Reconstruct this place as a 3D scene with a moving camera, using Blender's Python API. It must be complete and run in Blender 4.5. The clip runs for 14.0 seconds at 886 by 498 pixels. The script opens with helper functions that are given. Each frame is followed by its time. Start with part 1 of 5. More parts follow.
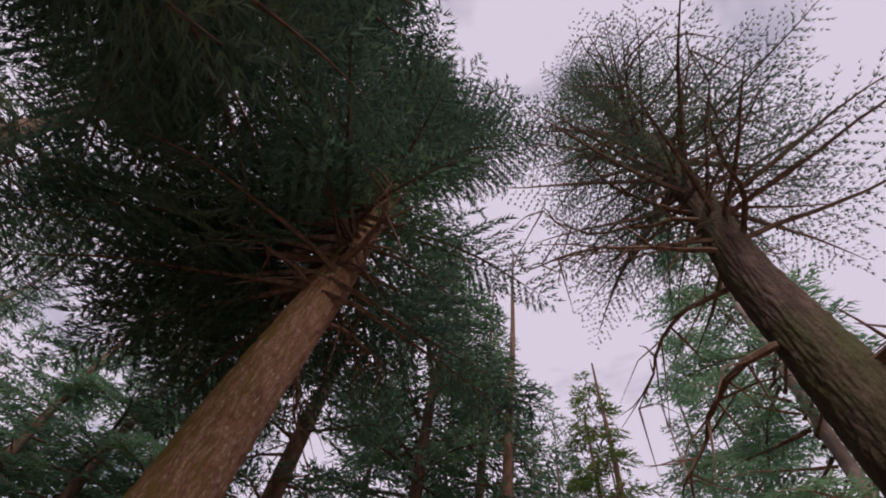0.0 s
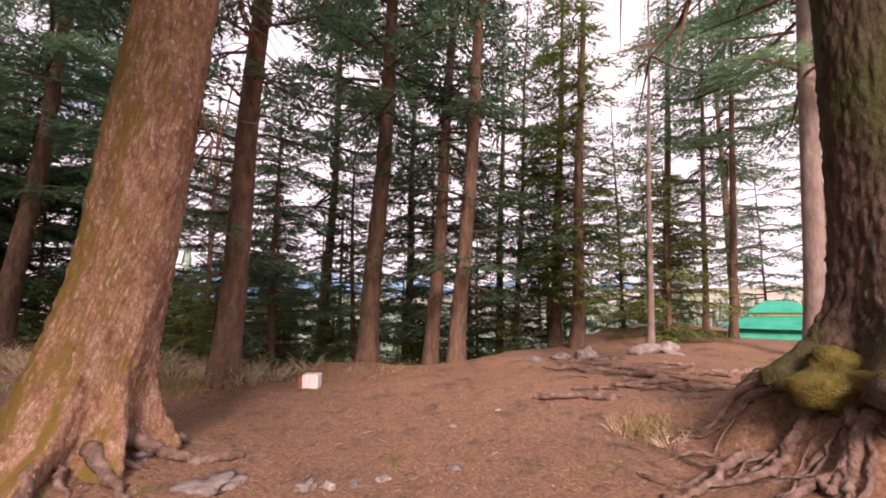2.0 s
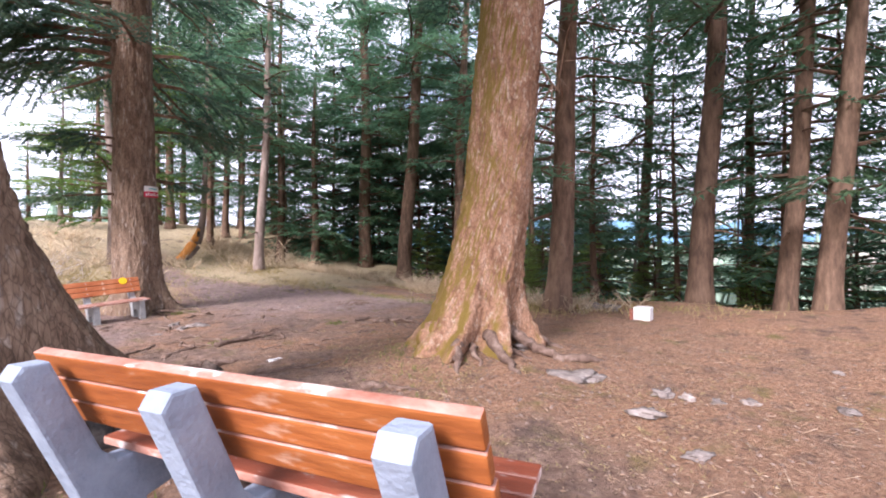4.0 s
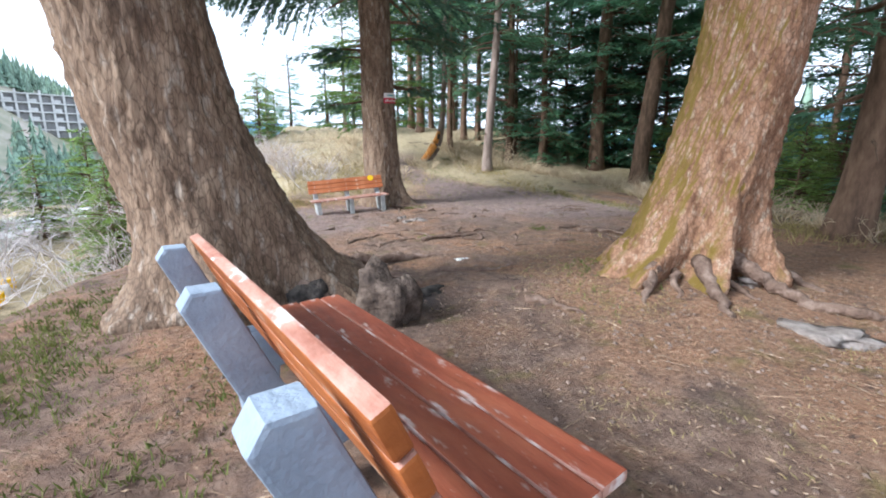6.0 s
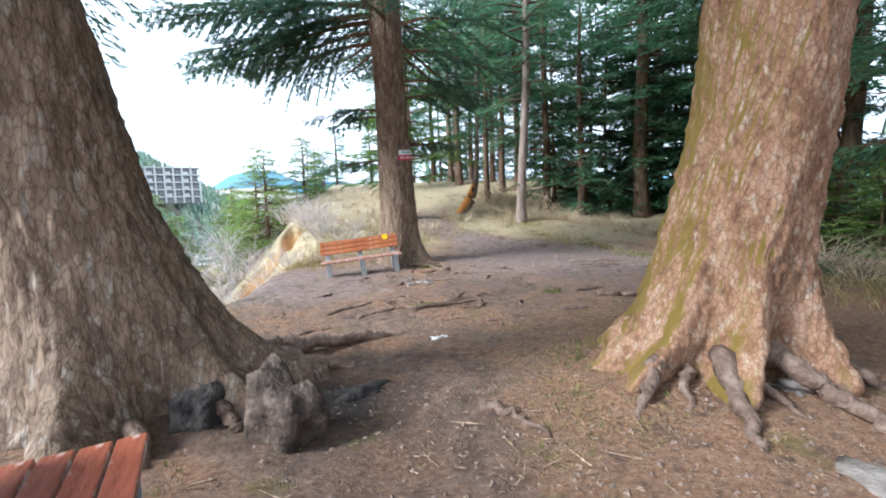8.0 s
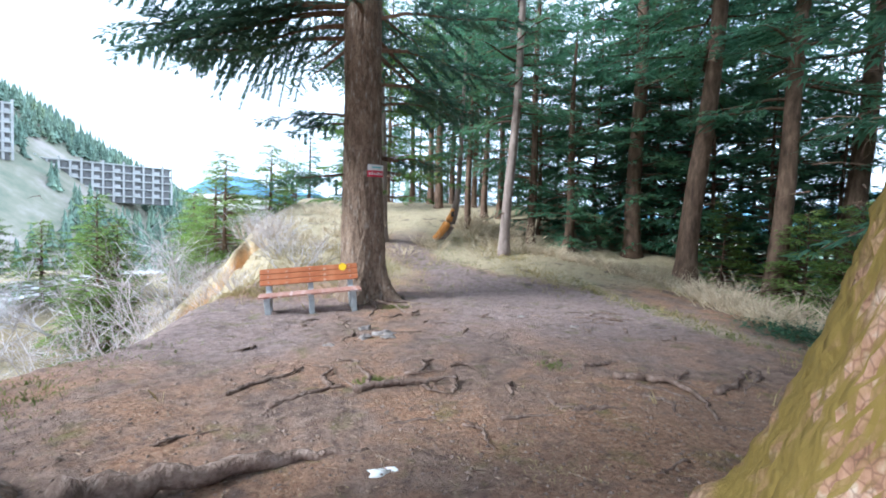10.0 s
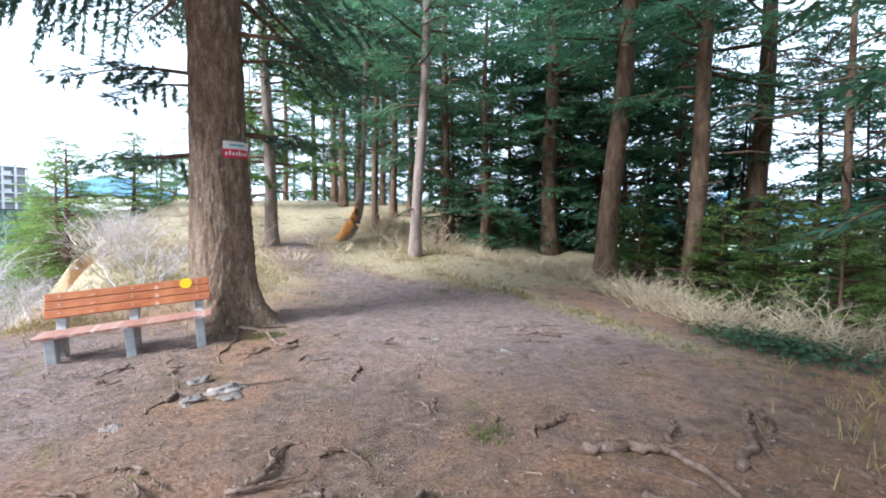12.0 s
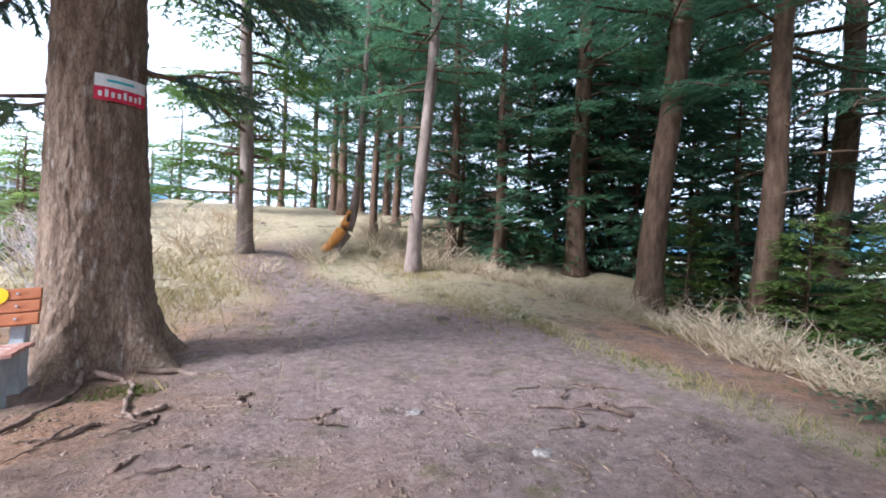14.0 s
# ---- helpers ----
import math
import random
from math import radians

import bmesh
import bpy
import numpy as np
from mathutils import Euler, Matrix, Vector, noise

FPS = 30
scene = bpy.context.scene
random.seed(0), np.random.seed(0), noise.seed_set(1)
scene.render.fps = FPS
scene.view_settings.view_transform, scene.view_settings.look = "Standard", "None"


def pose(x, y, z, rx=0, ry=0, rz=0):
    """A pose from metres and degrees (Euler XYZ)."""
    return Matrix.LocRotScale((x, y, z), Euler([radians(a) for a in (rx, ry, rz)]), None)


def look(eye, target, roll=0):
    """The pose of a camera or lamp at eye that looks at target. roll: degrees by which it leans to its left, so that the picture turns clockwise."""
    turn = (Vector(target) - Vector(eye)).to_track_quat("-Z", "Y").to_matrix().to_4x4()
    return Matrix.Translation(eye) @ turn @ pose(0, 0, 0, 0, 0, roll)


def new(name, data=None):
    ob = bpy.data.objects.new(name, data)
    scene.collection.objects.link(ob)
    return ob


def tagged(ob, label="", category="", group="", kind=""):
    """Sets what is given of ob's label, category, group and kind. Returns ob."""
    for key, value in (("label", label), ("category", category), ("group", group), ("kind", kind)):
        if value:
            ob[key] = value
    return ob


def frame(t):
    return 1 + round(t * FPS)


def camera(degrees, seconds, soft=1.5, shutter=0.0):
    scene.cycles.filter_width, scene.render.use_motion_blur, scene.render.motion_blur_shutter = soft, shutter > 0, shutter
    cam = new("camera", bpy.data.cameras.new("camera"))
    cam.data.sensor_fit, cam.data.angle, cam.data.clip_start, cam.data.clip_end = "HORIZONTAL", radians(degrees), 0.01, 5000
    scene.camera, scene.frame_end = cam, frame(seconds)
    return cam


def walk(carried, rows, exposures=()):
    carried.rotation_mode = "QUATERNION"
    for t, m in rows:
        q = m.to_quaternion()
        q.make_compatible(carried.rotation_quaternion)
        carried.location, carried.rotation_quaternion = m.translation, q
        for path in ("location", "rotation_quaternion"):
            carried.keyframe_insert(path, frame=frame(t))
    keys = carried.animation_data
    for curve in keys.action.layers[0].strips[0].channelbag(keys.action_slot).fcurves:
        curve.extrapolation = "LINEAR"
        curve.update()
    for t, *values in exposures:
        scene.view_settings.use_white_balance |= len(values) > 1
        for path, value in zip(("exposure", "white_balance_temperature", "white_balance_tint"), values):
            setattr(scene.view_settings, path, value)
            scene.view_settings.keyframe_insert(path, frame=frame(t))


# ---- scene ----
# camera and walk
cam = camera(90.6, 14.0, soft=1.9)
PATH = [
    (0, (-0.558, -0.077, 1.209), (0.410, 0.300, 2.918), 7.3),
    (0.5, (-0.537, -0.077, 1.229), (0.726, 0.412, 2.701), 5.1),
    (1, (-0.508, -0.088, 1.258), (1.110, 0.452, 2.303), 2.2),
    (1.5, (-0.538, -0.122, 1.566), (1.331, 0.355, 2.093), 0.5),
    (2, (-0.571, -0.132, 1.506), (1.357, 0.338, 1.755), -0.4),
    (2.5, (-0.534, -0.126, 1.417), (1.399, 0.356, 1.588), -1.3),
    (3, (-0.516, -0.108, 1.346), (1.391, 0.460, 1.552), -1.6),
    (3.5, (-0.764, -0.017, 1.319), (0.893, 1.090, 1.490), -0.7),
    (4, (-0.998, 0.031, 1.242), (0.230, 1.609, 1.268), -0.3),
    (4.1, (-1.033, 0.023, 1.237), (0.108, 1.665, 1.212), -0.2),
    (4.2, (-1.042, 0.014, 1.233), (0.004, 1.716, 1.149), -0.4),
    (6.3, (-0.179, 0.288, 1.241), (-0.087, 2.243, 0.829), 0.7),
    (6.5, (-0.114, 0.360, 1.285), (-0.145, 2.325, 0.918), 0.6),
    (7, (0.097, 0.449, 1.350), (0.002, 2.431, 1.100), -0.2),
    (7.5, (0.463, 0.521, 1.373), (0.429, 2.512, 1.187), -1.7),
    (8, (0.658, 0.902, 1.342), (0.673, 2.894, 1.159), -2.3),
    (8.2, (0.725, 1.089, 1.378), (0.736, 3.081, 1.203), -1.7),
    (10.3, (0.784, 2.973, 1.529), (0.945, 4.965, 1.456), 2.8),
    (10.5, (0.796, 3.173, 1.534), (1.004, 5.161, 1.470), 2.7),
    (11, (0.914, 3.665, 1.514), (1.185, 5.646, 1.460), 1.4),
    (11.5, (1.058, 4.143, 1.500), (1.503, 6.092, 1.437), 0.2),
    (12, (1.265, 4.607, 1.477), (1.773, 6.539, 1.397), 0.4),
    (12.5, (1.478, 5.225, 1.434), (1.994, 7.151, 1.281), 1.4),
    (13, (1.729, 5.735, 1.426), (2.215, 7.674, 1.342), 2.9),
    (13.5, (1.903, 6.394, 1.336), (2.363, 8.340, 1.322), 2.8),
    (14, (2.078, 7.046, 1.272), (2.538, 8.992, 1.278), 2.5),
]
EXPOSURES = [(0.0, -0.5, 6500, 33), (1.0, 0.0, 6900, 37), (1.6, 0.5, 7200, 40), (2.2, 0.72, 7250, 41), (3.0, 1.15, 6750, 40), (3.6, 1.3, 5900, 25), (4.2, 1.4, 5850, 22), (6.3, 1.2, 5350, 3), (8.2, 1.25, 5300, 2), (10.3, 1.36, 5000, 2), (12.0, 1.47, 5200, 4), (14.0, 1.45, 5200, 10)]
walk(cam, [(t, look(e, g, r)) for t, e, g, r in PATH], EXPOSURES)

# ---- world, sun ----
SUN_EL, SUN_AZ = 33.0, 252.0
world = bpy.data.worlds.new("sky")
scene.world = world
world.use_nodes = True
wn, wl = world.node_tree.nodes, world.node_tree.links
wn.clear()
w_out, w_bg = wn.new("ShaderNodeOutputWorld"), wn.new("ShaderNodeBackground")
w_sky = wn.new("ShaderNodeTexSky")
w_sky.sky_type, w_sky.sun_disc = "NISHITA", False
w_sky.sun_elevation, w_sky.sun_rotation = radians(SUN_EL), radians(SUN_AZ)
w_sky.air_density, w_sky.dust_density = 1.0, 2.0
w_co, w_no, w_rp = wn.new("ShaderNodeTexCoord"), wn.new("ShaderNodeTexNoise"), wn.new("ShaderNodeValToRGB")
w_no.inputs["Scale"].default_value, w_no.inputs["Detail"].default_value = 1.5, 5.0
w_mp = wn.new("ShaderNodeMapping")
w_mp.inputs["Scale"].default_value, w_mp.inputs["Location"].default_value = (1, 1, 3.2), (0.4, 0.2, 0.1)
w_rp.color_ramp.elements[0].position, w_rp.color_ramp.elements[1].position = 0.22, 0.38
w_mx = wn.new("ShaderNodeMixRGB")
w_mx.inputs["Color2"].default_value = (8.0, 8.15, 8.7, 1)   # thin bright cloud cover
wl.new(w_co.outputs["Generated"], w_mp.inputs["Vector"])
wl.new(w_mp.outputs["Vector"], w_no.inputs["Vector"])
wl.new(w_no.outputs["Fac"], w_rp.inputs["Fac"])
wl.new(w_rp.outputs["Color"], w_mx.inputs["Fac"])
wl.new(w_sky.outputs["Color"], w_mx.inputs["Color1"])
wl.new(w_mx.outputs["Color"], w_bg.inputs["Color"])
w_bg.inputs["Strength"].default_value = 0.11
wl.new(w_bg.outputs["Background"], w_out.inputs["Surface"])
sun = new("sun", bpy.data.lights.new("sun", "SUN"))
sun.data.energy, sun.data.angle, sun.data.color = 3.4, radians(18), (1.0, 0.93, 0.84)
az, el = radians(SUN_AZ), radians(SUN_EL)
sun.matrix_world = look((0, 0, 40), Vector((0, 0, 40)) - Vector((math.sin(az) * math.cos(el), math.cos(az) * math.cos(el), math.sin(el))))


# ---- materials ----
def mat(name, colors, scale=3.0, detail=6.0, rough=0.85, bump=0.3, bump_scale=None, stretch=(1, 1, 1), island=0.0,
        per_object=0.0, second=None, second_scale=0.6, second_at=(0.45, 0.6), up_mix=None, metal=0.0, translucent=0.0, crack=0.0, local=False, flank=None):
    """A procedural surface: a ramp of colours over noise, a second colour in patches, relief, and variation by piece."""
    m = bpy.data.materials.new(name)
    m.use_nodes = True
    n, l = m.node_tree.nodes, m.node_tree.links
    b = n["Principled BSDF"]
    b.inputs["Roughness"].default_value, b.inputs["Metallic"].default_value = rough, metal
    b.inputs["Specular IOR Level"].default_value = 0.25
    co = n.new("ShaderNodeTexCoord")
    mp = n.new("ShaderNodeMapping")
    mp.inputs["Scale"].default_value = stretch
    if local:
        l.new(co.outputs["Object"], mp.inputs["Vector"])
    else:
        geo0 = n.new("ShaderNodeNewGeometry")
        l.new(geo0.outputs["Position"], mp.inputs["Vector"])
    no = n.new("ShaderNodeTexNoise")
    no.inputs["Scale"].default_value, no.inputs["Detail"].default_value, no.inputs["Roughness"].default_value = scale, detail, 0.65
    l.new(mp.outputs["Vector"], no.inputs["Vector"])
    rp = n.new("ShaderNodeValToRGB")
    els = rp.color_ramp.elements
    for i in range(len(colors) - 2):
        els.new(0.5)
    for i, c in enumerate(colors):
        els[i].position = 0.3 + 0.42 * i / max(1, len(colors) - 1)
        els[i].color = (*c, 1)
    l.new(no.outputs["Fac"], rp.inputs["Fac"])
    col = rp.outputs["Color"]
    if second:
        no2 = n.new("ShaderNodeTexNoise")
        no2.inputs["Scale"].default_value, no2.inputs["Detail"].default_value = second_scale, 7.0
        l.new(mp.outputs["Vector"], no2.inputs["Vector"])
        r2 = n.new("ShaderNodeValToRGB")
        r2.color_ramp.elements[0].position, r2.color_ramp.elements[1].position = second_at
        l.new(no2.outputs["Fac"], r2.inputs["Fac"])
        mx = n.new("ShaderNodeMixRGB")
        mx.inputs["Color2"].default_value = (*second, 1)
        l.new(r2.outputs["Color"], mx.inputs["Fac"])
        l.new(col, mx.inputs["Color1"])
        col = mx.outputs["Color"]
    if crack:
        vc, rc, mc = n.new("ShaderNodeTexVoronoi"), n.new("ShaderNodeValToRGB"), n.new("ShaderNodeMixRGB")
        vc.feature = "DISTANCE_TO_EDGE"
        vc.inputs["Scale"].default_value = crack * 2.1
        l.new(mp.outputs["Vector"], vc.inputs["Vector"])
        rc.color_ramp.elements[0].position, rc.color_ramp.elements[1].position = 0.0, 0.12
        rc.color_ramp.elements[0].color = (0.45, 0.45, 0.45, 1)
        l.new(vc.outputs["Distance"], rc.inputs["Fac"])
        l.new(rc.outputs["Color"], mc.inputs["Fac"])
        mc.inputs["Color1"].default_value = (*[0.6 * v for v in colors[0]], 1)
        l.new(col, mc.inputs["Color2"])
        col = mc.outputs["Color"]
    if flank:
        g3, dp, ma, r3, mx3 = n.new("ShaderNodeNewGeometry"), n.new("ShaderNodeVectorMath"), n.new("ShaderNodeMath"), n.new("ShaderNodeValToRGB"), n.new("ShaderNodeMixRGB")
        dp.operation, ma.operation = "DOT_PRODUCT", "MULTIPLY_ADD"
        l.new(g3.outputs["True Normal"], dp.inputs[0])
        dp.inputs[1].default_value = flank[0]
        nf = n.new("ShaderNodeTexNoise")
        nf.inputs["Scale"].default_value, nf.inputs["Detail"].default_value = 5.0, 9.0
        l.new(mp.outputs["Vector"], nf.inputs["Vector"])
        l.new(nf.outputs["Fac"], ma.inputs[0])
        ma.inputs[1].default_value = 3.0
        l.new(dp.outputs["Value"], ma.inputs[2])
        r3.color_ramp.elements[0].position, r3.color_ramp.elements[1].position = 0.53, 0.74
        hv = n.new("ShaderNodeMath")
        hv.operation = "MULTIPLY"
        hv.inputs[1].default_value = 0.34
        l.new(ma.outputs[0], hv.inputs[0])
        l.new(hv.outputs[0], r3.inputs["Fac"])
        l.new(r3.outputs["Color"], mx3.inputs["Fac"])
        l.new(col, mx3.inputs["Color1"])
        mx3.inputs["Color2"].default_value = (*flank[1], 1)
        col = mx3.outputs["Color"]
    if island or per_object:
        geo, oi, ad, hs = n.new("ShaderNodeNewGeometry"), n.new("ShaderNodeObjectInfo"), n.new("ShaderNodeMath"), n.new("ShaderNodeHueSaturation")
        ad.operation = "MULTIPLY_ADD"
        ad.inputs[1].default_value, ad.inputs[2].default_value = island, 1.0 - 0.5 * island - 0.5 * per_object
        l.new(geo.outputs["Random Per Island"], ad.inputs[0])
        ad2 = n.new("ShaderNodeMath")
        ad2.operation = "MULTIPLY_ADD"
        ad2.inputs[1].default_value = per_object
        l.new(oi.outputs["Random"], ad2.inputs[0])
        l.new(ad.outputs[0], ad2.inputs[2])
        l.new(ad2.outputs[0], hs.inputs["Value"])
        l.new(col, hs.inputs["Color"])
        col = hs.outputs["Color"]
    l.new(col, b.inputs["Base Color"])
    if bump:
        bp = n.new("ShaderNodeBump")
        bp.inputs["Strength"].default_value, bp.inputs["Distance"].default_value = bump, 0.03
        nb = n.new("ShaderNodeTexNoise")
        nb.inputs["Scale"].default_value, nb.inputs["Detail"].default_value = bump_scale or scale * 3, 8.0
        l.new(mp.outputs["Vector"], nb.inputs["Vector"])
        h = nb.outputs["Fac"]
        if crack:
            vo = n.new("ShaderNodeTexVoronoi")
            vo.feature = "DISTANCE_TO_EDGE"
            vo.inputs["Scale"].default_value = crack
            l.new(mp.outputs["Vector"], vo.inputs["Vector"])
            vo.inputs["Randomness"].default_value = 1.0
            am = n.new("ShaderNodeMath")
            am.operation = "MULTIPLY_ADD"
            am.inputs[1].default_value = 0.45
            l.new(vo.outputs["Distance"], am.inputs[0])
            l.new(h, am.inputs[2])
            h = am.outputs[0]
        l.new(h, bp.inputs["Height"])
        l.new(bp.outputs["Normal"], b.inputs["Normal"])
    if translucent:
        tr, ms = n.new("ShaderNodeBsdfTranslucent"), n.new("ShaderNodeMixShader")
        ms.inputs["Fac"].default_value = translucent
        l.new(col, tr.inputs["Color"])
        l.new(b.outputs["BSDF"], ms.inputs[1])
        l.new(tr.outputs["BSDF"], ms.inputs[2])
        l.new(ms.outputs["Shader"], n["Material Output"].inputs["Surface"])
    return m


M_BARK = mat("bark_brown", [(0.085, 0.053, 0.036), (0.205, 0.135, 0.092), (0.31, 0.220, 0.155)], 9, stretch=(1, 1, 0.28), bump=1.0, bump_scale=16, crack=14,
             second=(0.33, 0.265, 0.215), second_scale=17.0, second_at=(0.56, 0.70))
M_BARK_RED = mat("bark_russet", [(0.13, 0.062, 0.035), (0.30, 0.165, 0.10), (0.42, 0.27, 0.19)], 8, stretch=(1, 1, 0.5), bump=0.9, bump_scale=16, crack=16,
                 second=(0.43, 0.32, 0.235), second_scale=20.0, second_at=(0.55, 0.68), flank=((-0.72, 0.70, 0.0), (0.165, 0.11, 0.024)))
M_BARK_DARK = mat("bark_dark", [(0.060, 0.037, 0.026), (0.145, 0.090, 0.060), (0.235, 0.153, 0.102)], 7, stretch=(1, 1, 0.3), bump=0.7, bump_scale=14,
                  per_object=0.5)
M_BARK_MOSSY = mat("bark_dark_mossy", [(0.035, 0.024, 0.018), (0.085, 0.056, 0.04), (0.14, 0.098, 0.072)], 7, stretch=(1, 1, 0.4), bump=0.9, bump_scale=16, crack=14,
                   second=(0.06, 0.065, 0.02), second_scale=1.4)
M_BARK_PALE = mat("bark_pale", [(0.15, 0.11, 0.09), (0.25, 0.19, 0.162), (0.34, 0.275, 0.24)], 6, stretch=(1, 1, 0.35), bump=0.6, bump_scale=14)
M_MOSS = mat("moss", [(0.05, 0.045, 0.010), (0.12, 0.10, 0.02), (0.20, 0.15, 0.04)], 14, bump=0.9, bump_scale=60)
M_WOOD_RAW = mat("split_wood", [(0.50, 0.18, 0.04), (0.70, 0.29, 0.07), (0.78, 0.42, 0.16)], 12, stretch=(1, 1, 0.2), bump=0.5)
M_CHAR = mat("charred_wood", [(0.012, 0.011, 0.011), (0.05, 0.042, 0.038), (0.13, 0.105, 0.09)], 9, bump=0.9, bump_scale=25)
M_ROOT = mat("root_bark", [(0.085, 0.052, 0.038), (0.19, 0.125, 0.095), (0.32, 0.235, 0.19)], 10, bump=0.9, bump_scale=30, per_object=0.25)
M_STUMP = mat("weathered_stump", [(0.025, 0.018, 0.015), (0.085, 0.06, 0.048), (0.20, 0.15, 0.12)], 9, bump=1.0, bump_scale=22)
M_FIR = mat("fir_needles", [(0.08, 0.175, 0.115), (0.13, 0.25, 0.145), (0.20, 0.32, 0.15)], 0.7, bump=0, rough=0.6, island=0.7, per_object=0.5, translucent=0.5)
# deep cedar blue-green, darkened further: the overhead canopy's shade is put into the colour
M_CEDAR_SHADED = mat("cedar_needles_shaded", [(0.045, 0.095, 0.075), (0.075, 0.14, 0.095), (0.13, 0.19, 0.09)], 0.7, bump=0, rough=0.6, island=0.7, per_object=0.3, translucent=0.4)
M_FIR_GREEN = mat("young_fir_needles", [(0.09, 0.16, 0.04), (0.14, 0.23, 0.06), (0.20, 0.29, 0.08)], 0.7, bump=0, rough=0.7, island=0.7, per_object=0.4, translucent=0.35)
M_YOUNG = mat("yellow_green_young_needles", [(0.15, 0.23, 0.06), (0.23, 0.32, 0.085), (0.33, 0.41, 0.12)], 0.7, bump=0, rough=0.7, island=0.6, per_object=0.5, translucent=0.5)
# fir green paled and greyed so that valley haze sits in the colour
M_FIR_HAZED = mat("far_fir", [(0.17, 0.25, 0.20), (0.24, 0.32, 0.24), (0.33, 0.39, 0.23)], 0.05, bump=0, rough=0.9, island=0.8)
M_DRY = mat("dry_twigs", [(0.34, 0.25, 0.16), (0.52, 0.41, 0.28), (0.66, 0.55, 0.40)], 3, bump=0, island=0.6, per_object=0.3)
M_GREY_TWIG = mat("grey_twigs", [(0.38, 0.33, 0.32), (0.52, 0.46, 0.45), (0.64, 0.58, 0.56)], 1, bump=0, island=0.5)
M_GRASS = mat("dry_grass", [(0.20, 0.17, 0.06), (0.36, 0.28, 0.13), (0.48, 0.38, 0.20)], 2, bump=0, island=0.7, translucent=0.2)
M_GREEN = mat("green_herbs", [(0.08, 0.10, 0.025), (0.15, 0.17, 0.045), (0.25, 0.25, 0.08)], 2, bump=0, island=0.6, translucent=0.2)
M_IVY = mat("ivy_leaves", [(0.02, 0.05, 0.022), (0.04, 0.085, 0.04), (0.07, 0.12, 0.055)], 3, bump=0, island=0.6, rough=0.5)
M_STONE = mat("grey_stone", [(0.13, 0.105, 0.095), (0.24, 0.20, 0.18), (0.38, 0.33, 0.30)], 9, bump=0.6, bump_scale=30, per_object=0.4)
M_LITTER = mat("forest_litter", [(0.09, 0.055, 0.035), (0.26, 0.17, 0.11), (0.5, 0.40, 0.31)], 30, bump=0, island=0.9)
M_CRUMB = mat("soil_crumb", [(0.11, 0.072, 0.056), (0.19, 0.132, 0.105), (0.28, 0.205, 0.165)], 25, bump=0, island=0.5)
M_PAINT = mat("worn_red_brown_paint", [(0.14, 0.036, 0.020), (0.25, 0.066, 0.034), (0.34, 0.11, 0.055)], 5, rough=0.55, bump=0.35, bump_scale=22, stretch=(0.35, 1, 1),
              second=(0.50, 0.38, 0.34), second_scale=17.0, second_at=(0.60, 0.68), per_object=0.25, local=True)
# worn board edges; on the orange bench's seat also a painted sky reflection
M_PAINT_EDGE = mat("pinkish_wear_and_sky_sheen", [(0.24, 0.085, 0.055), (0.40, 0.20, 0.15), (0.55, 0.36, 0.30)], 9, rough=0.6, bump=0.35, bump_scale=25, stretch=(0.5, 1, 1),
                   second=(0.66, 0.56, 0.52), second_scale=14.0, second_at=(0.56, 0.66), local=True)
M_PAINT_ORANGE = mat("orange_varnish", [(0.30, 0.085, 0.033), (0.42, 0.14, 0.055), (0.52, 0.21, 0.10)], 4, rough=0.5, bump=0.25, bump_scale=20,
                     second=(0.62, 0.42, 0.30), second_scale=6.0, second_at=(0.63, 0.70), per_object=0.12, local=True)
# same worn paint as M_PAINT, with open-sky light on the rear put into colour
M_PAINT_SKY_LIT = mat("worn_paint_sky_lit", [(0.22, 0.06, 0.018), (0.33, 0.10, 0.026), (0.42, 0.15, 0.045)], 5, rough=0.5, bump=0.3, bump_scale=22, stretch=(0.35, 1, 1),
                   second=(0.55, 0.38, 0.28), second_scale=10.0, second_at=(0.60, 0.70), per_object=0.15, local=True)
M_CONCRETE = mat("painted_concrete", [(0.20, 0.235, 0.295), (0.26, 0.30, 0.375), (0.32, 0.365, 0.44)], 6, rough=0.8, bump=0.3, bump_scale=40, local=True)
M_CONC_OLD = mat("weathered_concrete", [(0.30, 0.30, 0.30), (0.42, 0.42, 0.42), (0.52, 0.51, 0.50)], 8, rough=0.9, bump=0.4, bump_scale=40, local=True)
M_WHITE = mat("white_paint", [(0.62, 0.58, 0.55), (0.74, 0.71, 0.68), (0.82, 0.80, 0.78)], 12, bump=0.2)
M_REDP = mat("red_print", [(0.50, 0.02, 0.05), (0.58, 0.03, 0.07), (0.62, 0.05, 0.09)], 12, bump=0)
M_TEAL = mat("teal_print", [(0.05, 0.35, 0.38), (0.08, 0.42, 0.45), (0.12, 0.48, 0.5)], 12, bump=0)
M_YELLOW = mat("yellow_paint", [(0.72, 0.42, 0.0), (0.82, 0.50, 0.01), (0.86, 0.56, 0.03)], 12, bump=0)
M_TARP = mat("green_tarpaulin", [(0.0, 0.26, 0.17), (0.01, 0.38, 0.26), (0.03, 0.46, 0.33)], 1.2, rough=0.45, bump=0.2, bump_scale=3)
M_BUFF = mat("buff_band", [(0.45, 0.32, 0.12), (0.55, 0.40, 0.16), (0.6, 0.45, 0.2)], 3, bump=0.2)
M_BRICK = mat("red_brick_face", [(0.22, 0.07, 0.05), (0.32, 0.12, 0.08), (0.4, 0.2, 0.15)], 20, bump=0.3)
